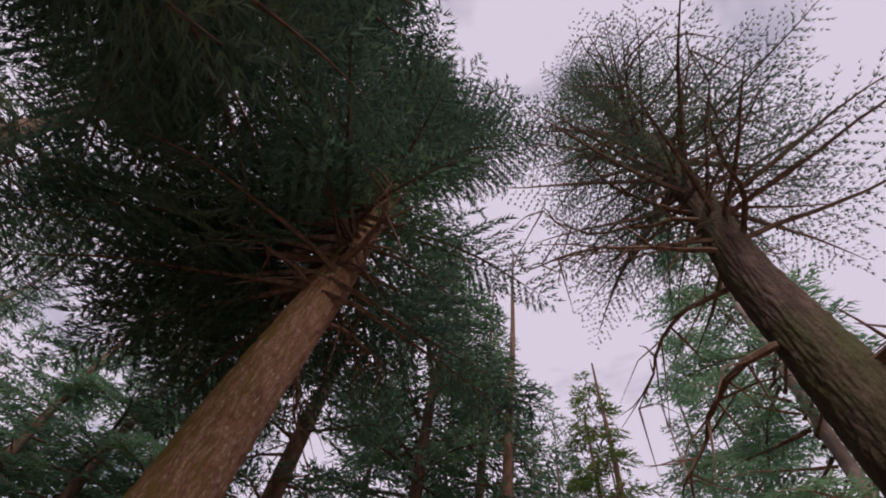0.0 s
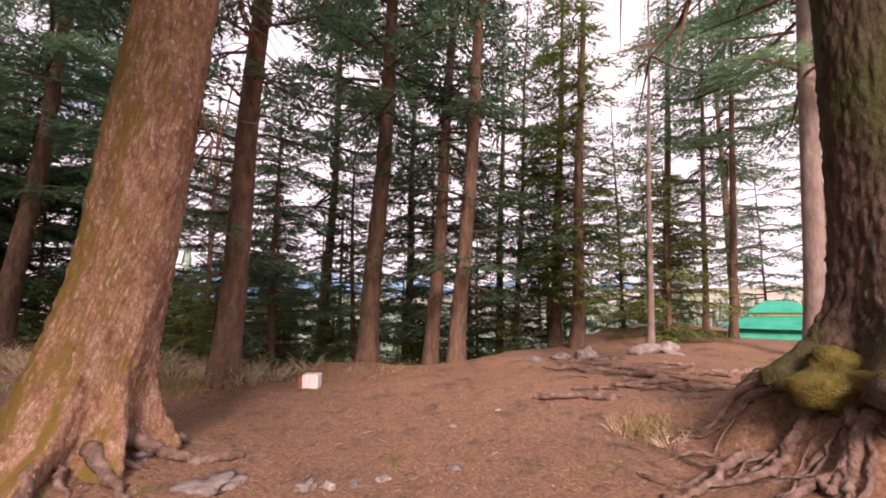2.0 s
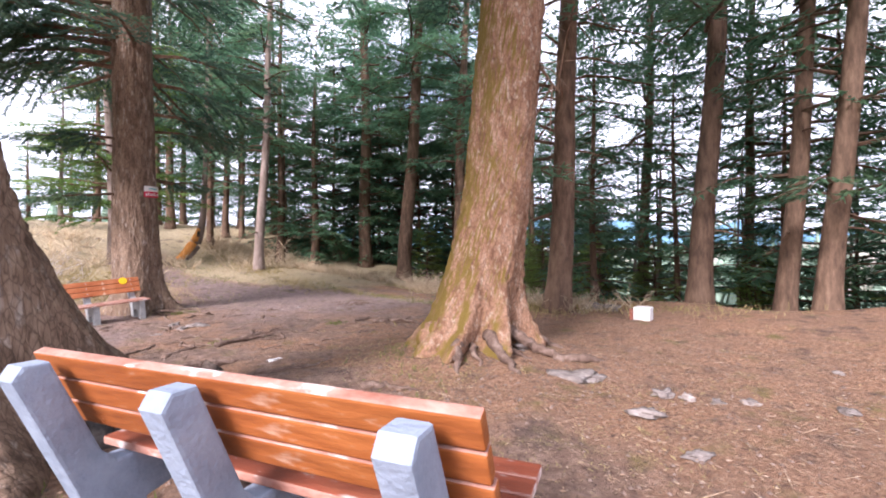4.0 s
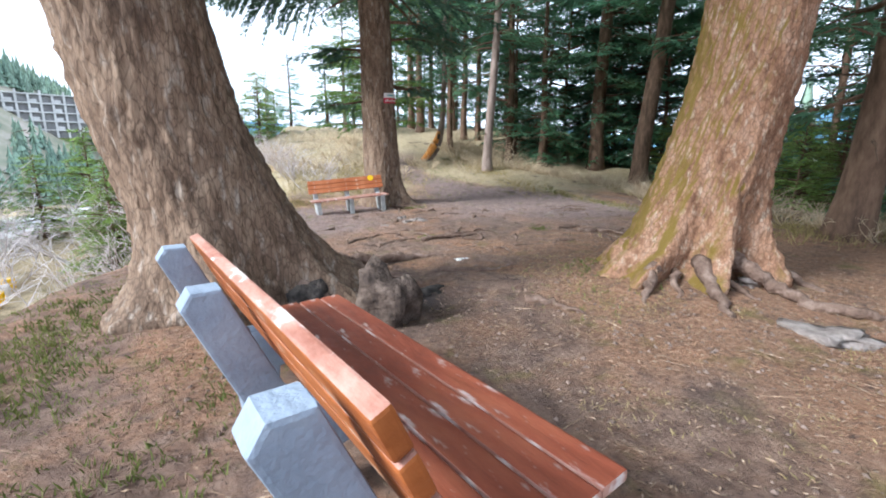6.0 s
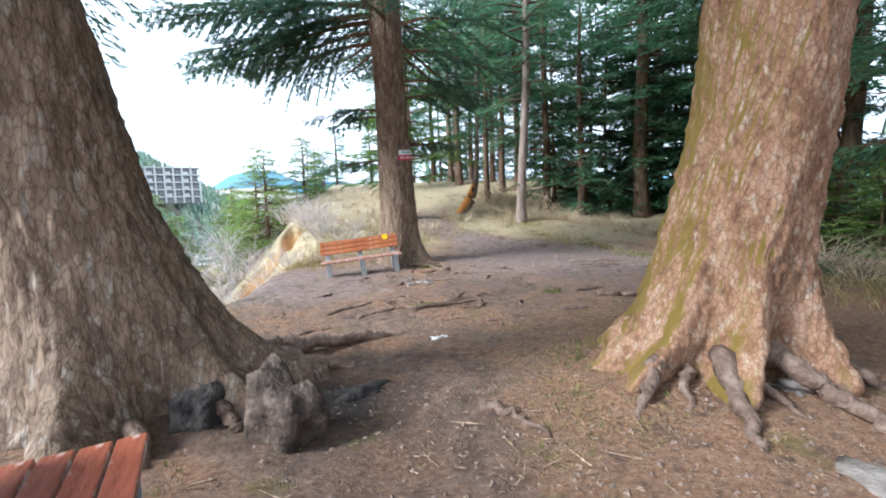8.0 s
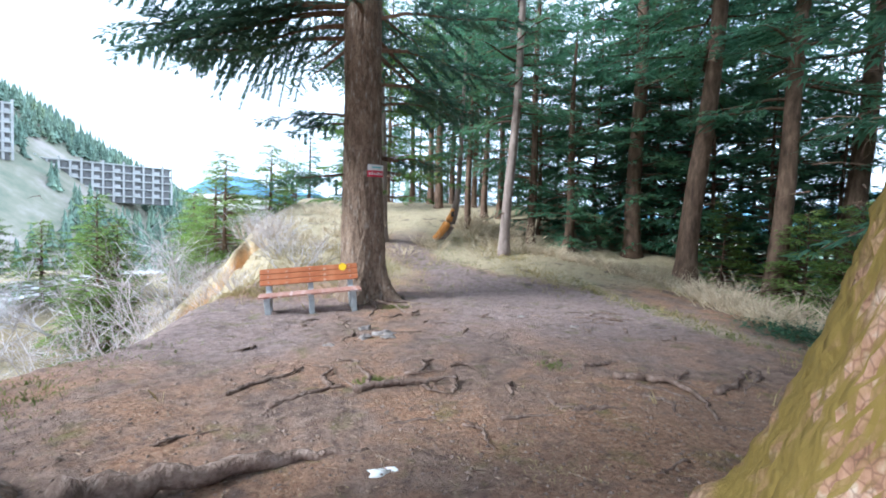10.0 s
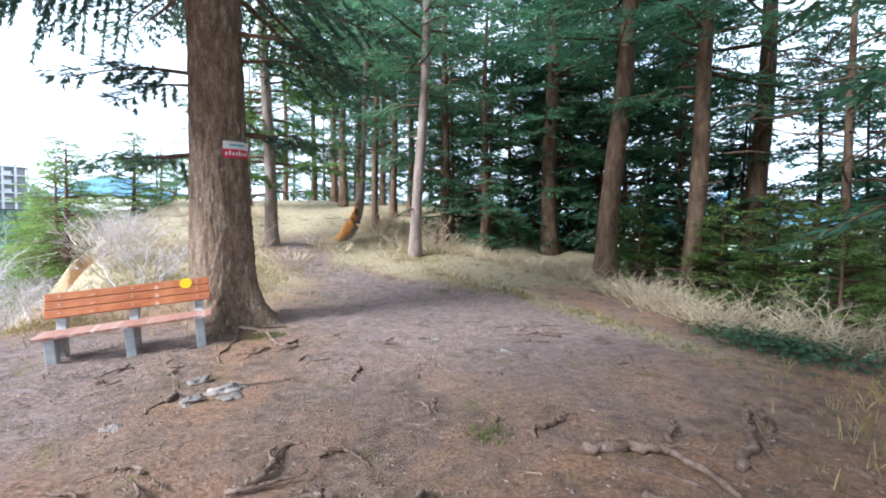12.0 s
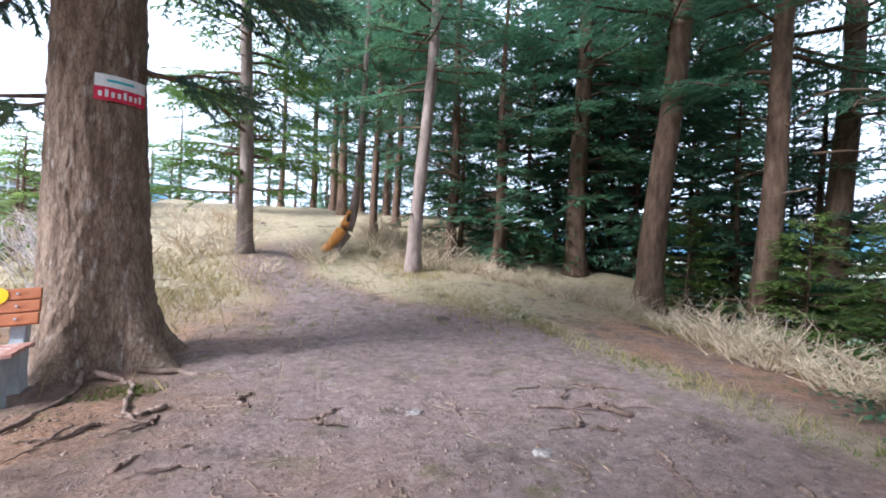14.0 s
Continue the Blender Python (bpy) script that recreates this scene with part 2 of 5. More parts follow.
M_BLDG = mat("raw_building_concrete", [(0.48, 0.46, 0.45), (0.58, 0.56, 0.55), (0.66, 0.64, 0.63)], 0.2, bump=0)
# shade of the open storeys, greyed for distance haze, put into the wall colour
M_OPENING_SHADE = mat("opening_shade_hazed", [(0.20, 0.19, 0.20), (0.26, 0.25, 0.25), (0.32, 0.30, 0.30)], 0.3, bump=0)
# distance haze is painted in as this blue base colour
M_HAZE_HILL = mat("haze_blue_hill", [(0.10, 0.20, 0.30), (0.13, 0.25, 0.36), (0.17, 0.30, 0.42)], 0.004, bump=0)
M_WIRE = mat("wire", [(0.35, 0.36, 0.38), (0.42, 0.43, 0.45), (0.5, 0.5, 0.52)], 2, bump=0)


def ground_material():
    m = bpy.data.materials.new("forest_floor")
    m.use_nodes = True
    n, l = m.node_tree.nodes, m.node_tree.links
    b = n["Principled BSDF"]
    b.inputs["Specular IOR Level"].default_value = 0.2
    geo = n.new("ShaderNodeNewGeometry")
    sep = n.new("ShaderNodeSeparateXYZ")
    l.new(geo.outputs["Position"], sep.inputs[0])

    def noise_tex(scale, detail=7.0, rough=0.65):
        t = n.new("ShaderNodeTexNoise")
        t.inputs["Scale"].default_value, t.inputs["Detail"].default_value, t.inputs["Roughness"].default_value = scale, detail, rough
        l.new(geo.outputs["Position"], t.inputs["Vector"])
        return t.outputs["Fac"]

    def ramp(src, stops):
        r = n.new("ShaderNodeValToRGB")
        while len(r.color_ramp.elements) < len(stops):
            r.color_ramp.elements.new(0.5)
        for e, (p, c) in zip(r.color_ramp.elements, stops):
            e.position, e.color = p, (*c, 1)
        l.new(src, r.inputs["Fac"])
        return r.outputs["Color"]

    def mix(fac, a, c):
        x = n.new("ShaderNodeMixRGB")
        l.new(fac, x.inputs["Fac"])
        l.new(a, x.inputs["Color1"])
        if isinstance(c, tuple):
            x.inputs["Color2"].default_value = (*c, 1)
        else:
            l.new(c, x.inputs["Color2"])
        return x.outputs["Color"]

    def attr(name):
        a = n.new("ShaderNodeAttribute")
        a.attribute_name = name
        return a.outputs["Fac"]

    W0, W1 = (0, 0, 0), (1, 1, 1)
    soil = ramp(noise_tex(7.0), [(0.3, (0.105, 0.066, 0.049)), (0.5, (0.225, 0.147, 0.112)), (0.72, (0.35, 0.242, 0.185))])
    needles = ramp(noise_tex(26.0), [(0.3, (0.17, 0.085, 0.05)), (0.52, (0.34, 0.19, 0.115)), (0.7, (0.46, 0.30, 0.20))])
    mud = ramp(noise_tex(9.0), [(0.3, (0.175, 0.120, 0.108)), (0.55, (0.285, 0.208, 0.188)), (0.72, (0.41, 0.315, 0.285))])
    straw = ramp(noise_tex(12.0), [(0.3, (0.28, 0.22, 0.13)), (0.5, (0.42, 0.34, 0.21)), (0.72, (0.55, 0.46, 0.31))])
    c = mix(ramp(noise_tex(0.9), [(0.44, W0), (0.58, W1)]), soil, needles)
    c = mix(attr("needle"), c, needles)
    c = mix(attr("mud"), c, mud)
    c = mix(attr("straw"), c, straw)
    c = mix(attr("char"), c, (0.035, 0.028, 0.027))
    c = mix(ramp(noise_tex(2.3), [(0.56, W0), (0.70, (0.7, 0.7, 0.7))]), c, (0.14, 0.13, 0.035))
    dark = ramp(noise_tex(1.7, 9.0), [(0.32, (0.85, 0.85, 0.85)), (0.44, W0)])
    c = mix(dark, c, (0.105, 0.072, 0.060))
    c = mix(ramp(noise_tex(5.5, 10.0, 0.78), [(0.36, (0.75, 0.75, 0.75)), (0.46, W0)]), c, (0.098, 0.066, 0.055))
    c = mix(ramp(noise_tex(40.0, 4.0), [(0.30, W1), (0.42, W0)]), c, (0.075, 0.052, 0.042))
    c = mix(ramp(noise_tex(95.0, 3.0), [(0.66, W0), (0.74, (0.7, 0.7, 0.7))]), c, (0.38, 0.30, 0.24))
    c = mix(attr("earth"), c, ramp(noise_tex(3.0), [(0.3, (0.40, 0.20, 0.075)), (0.5, (0.56, 0.32, 0.13)), (0.7, (0.66, 0.46, 0.26))]))
    # far hillside tones, lightened to paint in the valley haze
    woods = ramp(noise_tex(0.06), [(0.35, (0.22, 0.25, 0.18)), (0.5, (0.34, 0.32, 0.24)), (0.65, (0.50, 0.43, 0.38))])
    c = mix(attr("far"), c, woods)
    # pale gravel, brightened further with the same painted haze
    c = mix(attr("gravel"), c, ramp(noise_tex(0.2), [(0.3, (0.46, 0.45, 0.46)), (0.6, (0.68, 0.66, 0.66))]))
    l.new(c, b.inputs["Base Color"])
    b.inputs["Roughness"].default_value = 0.9
    bp = n.new("ShaderNodeBump")
    bp.inputs["Strength"].default_value, bp.inputs["Distance"].default_value = 1.0, 0.05
    l.new(noise_tex(14.0, 10.0, 0.75), bp.inputs["Height"])
    l.new(bp.outputs["Normal"], b.inputs["Normal"])
    return m


M_GROUND = ground_material()


# ---- building helpers ----
def part(name, geom, material, parent=None, label=""):
    """Links a bmesh, or (vertices, faces), as one mesh object under a thing or part."""
    me = bpy.data.meshes.new(name)
    if isinstance(geom, bmesh.types.BMesh):
        geom.to_mesh(me)
        geom.free()
    else:
        me.from_pydata(*((geom[0], [], geom[1])))
    me.materials.append(material)
    ob = new(name, me)
    if parent is not None:
        ob.parent = parent
    if label:
        ob["label"] = label
    return ob


def smooth(ob):
    ob.data.polygons.foreach_set("use_smooth", [True] * len(ob.data.polygons))
    return ob


def thing(name, label, category, m=None, group="", kind=""):
    e = new(name)
    if m is not None:
        e.matrix_world = m
    return tagged(e, label, category, group, kind)


def S(a, b, x):
    """Smooth step of numbers or arrays from a to b."""
    t = np.clip((x - a) / (b - a), 0, 1)
    return t * t * (3 - 2 * t)


def west_edge(y):
    return -2.95 - 3.4 * S(13, 24, y) + 0.25 * np.sin(y * 0.9)


def east_edge(y):
    return 26.0 - 17.0 * S(-5, 2, y) - 2.2 * S(8, 11, y) + 4.0 * S(14, 22, y)


def scarp(x, y):
    """The bite of the landslip in the valley edge."""
    t = 20.9 + 0.25 * np.sin(3 * x) + 0.1 * np.sin(9 * x) - y
    return S(0, 0.4, t) * S(3.6, 0.8, t) * S(-4.6, -5.2, x) * S(-8.6, -7.4, x)


def height(x, y):
    """The land: the flat shoulder, the knoll, the valley to the west, the drop to the east."""
    x, y = np.asarray(x, float), np.asarray(y, float)
    h = 0.95 * S(12.5, 22, y) + 2.3 * S(20, 33, y) - 8.0 * S(40, 90, y)
    h = h - 0.10 * S(1.0, -2.6, x) * S(6, 9, y) * S(15, 12, y)
    h = h + 0.62 * np.exp(-(((x - 4.4) / 1.7) ** 2 + ((y + 3.3) / 1.5) ** 2))
    dm = np.hypot(x - 4.3, y + 3.1) + 0.12 * np.sin(7 * np.arctan2(y + 3.1, x - 4.3)) + 0.07 * np.sin(17 * np.arctan2(y + 3.1, x - 4.3))
    h = h + 0.36 * S(1.55, 1.0, dm)
    h = h + 0.22 * np.exp(-(((x - 2.7) / 1.1) ** 2 + ((y - 4.1) / 1.1) ** 2))
    h = h + 0.10 * np.exp(-(((x + 1.7) / 1.2) ** 2 + ((y - 4.2) / 1.2) ** 2))
    h = h + 0.22 * S(4.5, 7.5, x) * S(6, 1, y)
    dw = np.maximum(0, west_edge(y) - x)
    h = h - 6.2 * S(-1.5, 8, dw) * (dw > 0) * S(0, 1.5, dw) - 13 * S(24, 52, dw)
    h = h - 1.8 * scarp(x, y)
    far_w = np.maximum(0, -x - 62)
    h = h + 105 * S(0, 170, far_w) * (0.55 + 0.45 * S(340, 180, y)) + 9 * S(60, 200, far_w) * np.sin(y * 0.021 + 1)
    de = np.maximum(0, x - east_edge(y))
    h = h - np.minimum(13 + 0 * de, 0.30 * de * S(0, 4, de))
    h = h + 26 * S(90, 420, x) + 20 * S(-120, -500, y)
    return h


def ground_z(x, y):
    return float(height(x, y))


def tube(points, radii, sides=8, seed=0, rough=0.0, cap=True):
    """Vertices and faces of a tapered round limb along points."""
    rnd = random.Random(seed)
    pts = [Vector(p) for p in points]
    V, Fc = [], []
    for i, p in enumerate(pts):
        d = (pts[min(i + 1, len(pts) - 1)] - pts[max(i - 1, 0)]).normalized()
        a = d.cross(Vector((0.31, 0.17, 0.93)) if abs(d.z) < 0.9 else Vector((1, 0, 0))).normalized()
        b = d.cross(a)
        for k in range(sides):
            t = 2 * math.pi * k / sides
            r = radii[i] * (1 + rough * rnd.uniform(-1, 1))
            V.append(p + (a * math.cos(t) + b * math.sin(t)) * r)
    for i in range(len(pts) - 1):
        for k in range(sides):
            k2 = (k + 1) % sides
            Fc.append((i * sides + k, i * sides + k2, (i + 1) * sides + k2, (i + 1) * sides + k))
    if cap:
        Fc.append(tuple(range(sides))[::-1])
        Fc.append(tuple(range((len(pts) - 1) * sides, len(pts) * sides)))
    return V, Fc


def merge(*geoms):
    V, Fc = [], []
    for v, f in geoms:
        o = len(V)
        V += list(v)
        Fc += [tuple(i + o for i in q) for q in f]
    return V, Fc


def spline(points, n):
    """n points of a smooth line through the given ones (Catmull-Rom)."""
    P = [np.array(p, float) for p in points]
    P = [2 * P[0] - P[1]] + P + [2 * P[-1] - P[-2]]
    out = []
    for k in range(n):
        u = k / (n - 1) * (len(P) - 3)
        i = min(int(u), len(P) - 4)
        t = u - i
        a, b, c, d = P[i:i + 4]
        out.append(0.5 * (2 * b + (c - a) * t + (2 * a - 5 * b + 4 * c - d) * t * t + (3 * b - a - 3 * c + d) * t ** 3))
    return out


def block(bm, x0, y0, z0, x1, y1, z1, bevel=0.008):
    """A box with bevelled edges, added to bm."""
    r = bmesh.ops.create_cube(bm, size=1.0, matrix=Matrix.Translation(((x0 + x1) / 2, (y0 + y1) / 2, (z0 + z1) / 2)) @ Matrix.Diagonal((x1 - x0, y1 - y0, z1 - z0, 1)))
    if bevel:
        es = list({e for v in r["verts"] for e in v.link_edges})
        bmesh.ops.bevel(bm, geom=es, offset=bevel, segments=2, affect="EDGES", profile=0.6)
    return bm


# ---- ground ----
def build_ground():
    xs = np.concatenate([np.linspace(-900, -60, 43), np.linspace(-58, -9, 50), np.arange(-8.5, -6.6, 0.2), np.arange(-6.5, 8.01, 0.09), np.linspace(8.5, 34, 52), np.linspace(40, 900, 30)])
    ys = np.concatenate([np.linspace(-900, -30, 20), np.linspace(-25, -4.5, 42), np.arange(-4.2, 15.01, 0.09), np.linspace(15.3, 19.5, 14), np.arange(19.7, 21.6, 0.09), np.linspace(21.9, 46, 70), np.linspace(50, 420, 40), np.linspace(450, 1500, 12)])
    X, Y = np.meshgrid(xs, ys)
    Z = height(X, Y)
    near = (X > -7) & (X < 9) & (Y > -5) & (Y < 16)
    bump = np.zeros_like(Z)
    for i, j in zip(*np.nonzero(near)):
        p = Vector((X[i, j], Y[i, j], 0))
        bump[i, j] = 0.05 * noise.noise(p * 0.9) + 0.030 * noise.noise(p * 3.1 + Vector((7, 1, 0))) + 0.024 * noise.noise(p * 8.0)
    mid = (~near) & (np.abs(X) < 60) & (np.abs(Y) < 60)
    for i, j in zip(*np.nonzero(mid)):
        bump[i, j] = 0.18 * noise.noise(Vector((X[i, j], Y[i, j], 0)) * 0.5)
    Z = Z + bump
    far_relief = (np.abs(X) > 70)
    for i, j in zip(*np.nonzero(far_relief)):
        Z[i, j] += 4.0 * noise.noise(Vector((X[i, j], Y[i, j], 0)) * 0.012)
    V = np.stack([X, Y, Z], -1).reshape(-1, 3)
    ny, nx = X.shape
    idx = np.arange(ny * nx).reshape(ny, nx)
    Fc = np.stack([idx[:-1, :-1], idx[:-1, 1:], idx[1:, 1:], idx[1:, :-1]], -1).reshape(-1, 4)
    me = bpy.data.meshes.new("ground")
    me.from_pydata(V.tolist(), [], Fc.tolist())
    me.materials.append(M_GROUND)
    x, y = V[:, 0], V[:, 1]
    path_c = 1.9 + 1.5 * S(4, 11, y) - 3.2 * S(12, 20, y)
    path_w = 2.5 - 1.75 * S(11.5, 18, y)
    wob = np.array([noise.noise(Vector((a, b, 3)) * 0.7) for a, b in zip(x, y)]) * (np.abs(x) < 60)
    masks = {
        "mud": np.maximum(S(0.7, -0.7, np.abs(x - path_c) + 0.9 * wob - path_w) * S(6.8, 10.2, y + 0.8 * wob) * S(26, 21, y), S(0.5, -1.3, x + 0.7 * wob) * S(6.6, 8.6, y) * S(13, 11.5, y)) * 0.9,
        "needle": S(0.5, 2.2, x + 0.7 * wob) * S(7.6, 5.2, y + 0.8 * wob) * S(60, 30, np.abs(x)) * 0.75,
        "straw": np.clip(np.maximum(0.4 * S(7.0, 7.8, x + 0.6 * wob - 0.4 * S(10, 13, y)), 0.55 * S(0.45, 0.1, np.abs(x - 5.72 + 0.25 * wob + 1.0 * S(13, 19.5, y) - 0.7 * S(9.2, 7.8, y)))) * S(7.5, 9.5, y) + S(13.0, 16, y + 0.7 * wob) * np.maximum(S(-0.3, 0.6, np.abs(x - path_c) + 0.5 * wob - path_w), S(21, 25, y))
                         + 0.3 * S(0.1, 1.5, west_edge(y) - x), 0, 1) * S(60, 45, np.abs(x)) * 0.85,
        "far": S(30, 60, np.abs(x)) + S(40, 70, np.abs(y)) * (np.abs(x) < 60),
        "gravel": np.maximum(S(-46, -52, x) * S(-66, -58, x), S(14.5, 15.5, west_edge(y) - x) * S(20.5, 19.0, west_edge(y) - x)),
        "earth": S(0.12, 0.35, scarp(x, y)) * S(1.9, 1.0, 20.9 - y),
        "char": np.exp(-(((x + 0.15) / 0.5) ** 2 + ((y - 3.95) / 0.38) ** 2)) + 0.9 * np.exp(-(((x + 0.9) / 0.35) ** 2 + ((y - 3.75) / 0.3) ** 2)) + 0.5 * np.exp(-(((x - 0.3) / 0.8) ** 2 + ((y - 3.3) / 0.7) ** 2)),
    }
    for k, v in masks.items():
        a = me.attributes.new(k, "FLOAT", "POINT")
        a.data.foreach_set("value", np.clip(v, 0, 1).astype(np.float32))
    ob = smooth(new("ground", me))
    return tagged(ob, "bare brown forest floor with needles, mud and dry grass", "ground", kind="structure")


build_ground()


# ---- trees ----
def big_trunk(axis, radii, seed, flare=(), relief=0.05, sides=150, rings=190):
    """A thick trunk along an axis of points with root flares: flare is (angle, strength, width) each."""
    zs = [p[2] for p in axis]
    z0, z1 = zs[0], zs[-1]
    u = np.concatenate([np.linspace(0, 1, rings) ** 1.9])
    V, Fc = [], []
    off = Vector((seed * 3.7, seed * 1.3, 0))
    for t in u:
        z = z0 + (z1 - z0) * t
        cx, cy, r = np.interp(z, zs, [p[0] for p in axis]), np.interp(z, zs, [p[1] for p in axis]), np.interp(z, zs, radii)
        hh = z - z0
        for k in range(sides):
            a = 2 * math.pi * k / sides
            rr = r
            for fa, fs, fw in flare:
                d = (a - fa + math.pi) % (2 * math.pi) - math.pi
                rr += fs * math.exp(-(d / fw) ** 2) * math.exp(-max(0.0, hh - 0.12) / 0.30)
            q = Vector((math.cos(a) * 5, math.sin(a) * 5, z * 1.1)) + off
            rr *= 1 + 0.06 * noise.noise(q * 0.35)
            plate = abs(noise.noise(Vector((math.cos(a) * r * 19, math.sin(a) * r * 19, z * 9)) + off))
            rr += relief * (plate - 0.25) + 0.4 * relief * noise.noise(Vector((math.cos(a) * r * 30, math.sin(a) * r * 30, z * 14)) + off)
            V.append((cx + math.cos(a) * rr, cy + math.sin(a) * rr, z))
    for i in range(rings - 1):
        for k in range(sides):
            k2 = (k + 1) % sides
            Fc.append((i * sides + k, i * sides + k2, (i + 1) * sides + k2, (i + 1) * sides + k))
    return V, Fc


def frond(base, direction, length, droop, rnd, dens=1.0, tuft=0.26, side=0.42, wood=None, width=0.075, flat=0.5, hang=0.0):
    """Needle sprays along one limb: vertices and faces, limb geometry appended to wood."""
    V, Fc = [], []
    d = Vector(direction).normalized()
    lat = d.cross(Vector((0, 0, 1))).normalized()
    n = max(4, int(length / 0.17))
    pts = []
    bend = rnd.uniform(-0.18, 0.18)
    for i in range(n + 1):
        s = i / n
        pts.append(Vector(base) + d * (length * s) + lat * (bend * length * s * s) + Vector((0, 0, -droop * length * s * s + 0.05 * math.sin(9 * s + base[2]))))
    if wood is not None:
        r0 = 0.012 + 0.014 * length
        wp = pts[::3] if n > 7 else pts
        wood.append(tube(wp, [max(0.006, r0 * (1 - 0.9 * k / (len(wp) - 1))) for k in range(len(wp))], 4, cap=False))
    for i in range(1, n + 1):
        s = i / n
        if s < 0.18:
            continue
        reach = length * side * (1.02 - s) * (0.55 + 0.9 * rnd.random()) + 0.16
        for sg in (-1, 1):
            if rnd.random() > 0.92:
                continue
            td = (lat * sg * 0.85 + d * 0.62 + Vector((0, 0, rnd.uniform(-0.3, 0.05)))).normalized()
            m = max(1, int(reach / 0.17 * dens + rnd.random()))
            for j in range(m):
                q = pts[i] + td * (reach * (j + 0.4) / m) + Vector((0, 0, -(0.13 + hang) * (reach * (j + 1) / m) ** 2 + rnd.uniform(-0.05 - 0.12 * hang, 0.03)))
                for w in (-1, 0, 1):
                    ang = td + td.cross(Vector((0, 0, 1))) * (w * 0.55 + rnd.uniform(-0.25, 0.25)) + Vector((0, 0, rnd.uniform(-0.6, 0.2) - hang))
                    ang.normalize()
                    nrm = Vector((rnd.uniform(-flat, flat), rnd.uniform(-flat, flat), 1))
                    b = ang.cross(nrm).normalized() * (width * rnd.uniform(0.6, 1.2) / 2)
                    ln = tuft * rnd.uniform(0.6, 1.25)
                    o = len(V)
                    V += [q + b, q + ang * ln, q - b]
                    Fc.append((o, o + 1, o + 2))
    return V, Fc


def crown_geometry(seed, h0, h1, reach, limbs, droop=0.22, dens=0.8, tuft=0.30, width=0.085, taper=0.75, low=0.65, gap=0.0):
    rnd = random.Random(seed)
    V, Fc, wood = [], [], []
    for i in range(limbs):
        f = (i + rnd.random()) / limbs
        f = f ** 1.08
        z = h0 + (h1 - h0) * f
        ln = reach * (low + (1 - low) * min(1, f * 5)) * (1 - f) ** taper * rnd.uniform(0.6, 1.15) + 0.35
        if rnd.random() < gap:
            continue
        a = rnd.uniform(0, 2 * math.pi)
        v, fc = frond((0, 0, z), (math.cos(a), math.sin(a), rnd.uniform(-0.12, 0.22) + 0.25 * f), ln, droop * rnd.uniform(0.6, 1.4), rnd, dens, tuft, wood=wood, width=width)
        o = len(V)
        V += v
        Fc += [tuple(k + o for k in q) for q in fc]
    return (V, Fc), merge(*wood)


CROWNS = {}
for key, args, m in (
        ("near", (19, 6.6, 22, 4.5, 105, 0.18, 1.9, 0.17, 0.036), M_CEDAR_SHADED),
        ("airy", (20, 6.4, 20, 3.8, 84, 0.12, 1.7, 0.095, 0.020), M_CEDAR_SHADED),
        ("tall", (11, 3.2, 19, 3.3, 60, 0.24, 0.8, 0.28, 0.075), M_FIR),
        ("tall2", (12, 2.2, 17, 3.0, 58, 0.28, 0.8, 0.30, 0.062), M_FIR),
        ("high", (13, 6.6, 22, 4.4, 66, 0.18, 0.85, 0.31, 0.066), M_FIR),
        ("low", (14, 0.6, 12, 3.1, 64, 0.26, 0.8, 0.33, 0.085), M_FIR),
        ("low2", (15, 0.3, 9, 2.7, 62, 0.22, 0.8, 0.31, 0.08), M_FIR),
        ("green", (16, 1.6, 13, 2.1, 90, 0.34, 1.5, 0.25, 0.05), M_FIR_GREEN),
        ("bright", (17, 0.3, 5.5, 2.1, 80, 0.18, 1.1, 0.25, 0.06), M_YOUNG),
        ("wide", (18, 2.4, 15, 4.0, 64, 0.12, 1.0, 0.30, 0.06), M_FIR_GREEN)):
    (lv, lf), (bv, bf) = crown_geometry(*args)
    me = bpy.data.meshes.new("crown")
    me.from_pydata(lv, [], lf)
    me.materials.append(m)
    mw = bpy.data.meshes.new("limb_wood")
    mw.from_pydata(bv, [], bf)
    mw.materials.append(M_BARK_DARK)
    CROWNS[key] = (me, mw)


def crown_on(tree, key, at, scale, turn, lean=(0, 0)):
    for me, nm in zip(CROWNS[key], ("crown", "limb_wood")):
        ob = new(nm, me)
        ob.parent = tree
        ob["kind"] = "stuff"
        sh = Matrix.Identity(4)
        sh[0][2], sh[1][2] = lean
        ob.matrix_local = Matrix.Translation(at) @ sh @ Matrix.Rotation(turn, 4, "Z") @ Matrix.Diagonal((scale, scale, scale, 1))


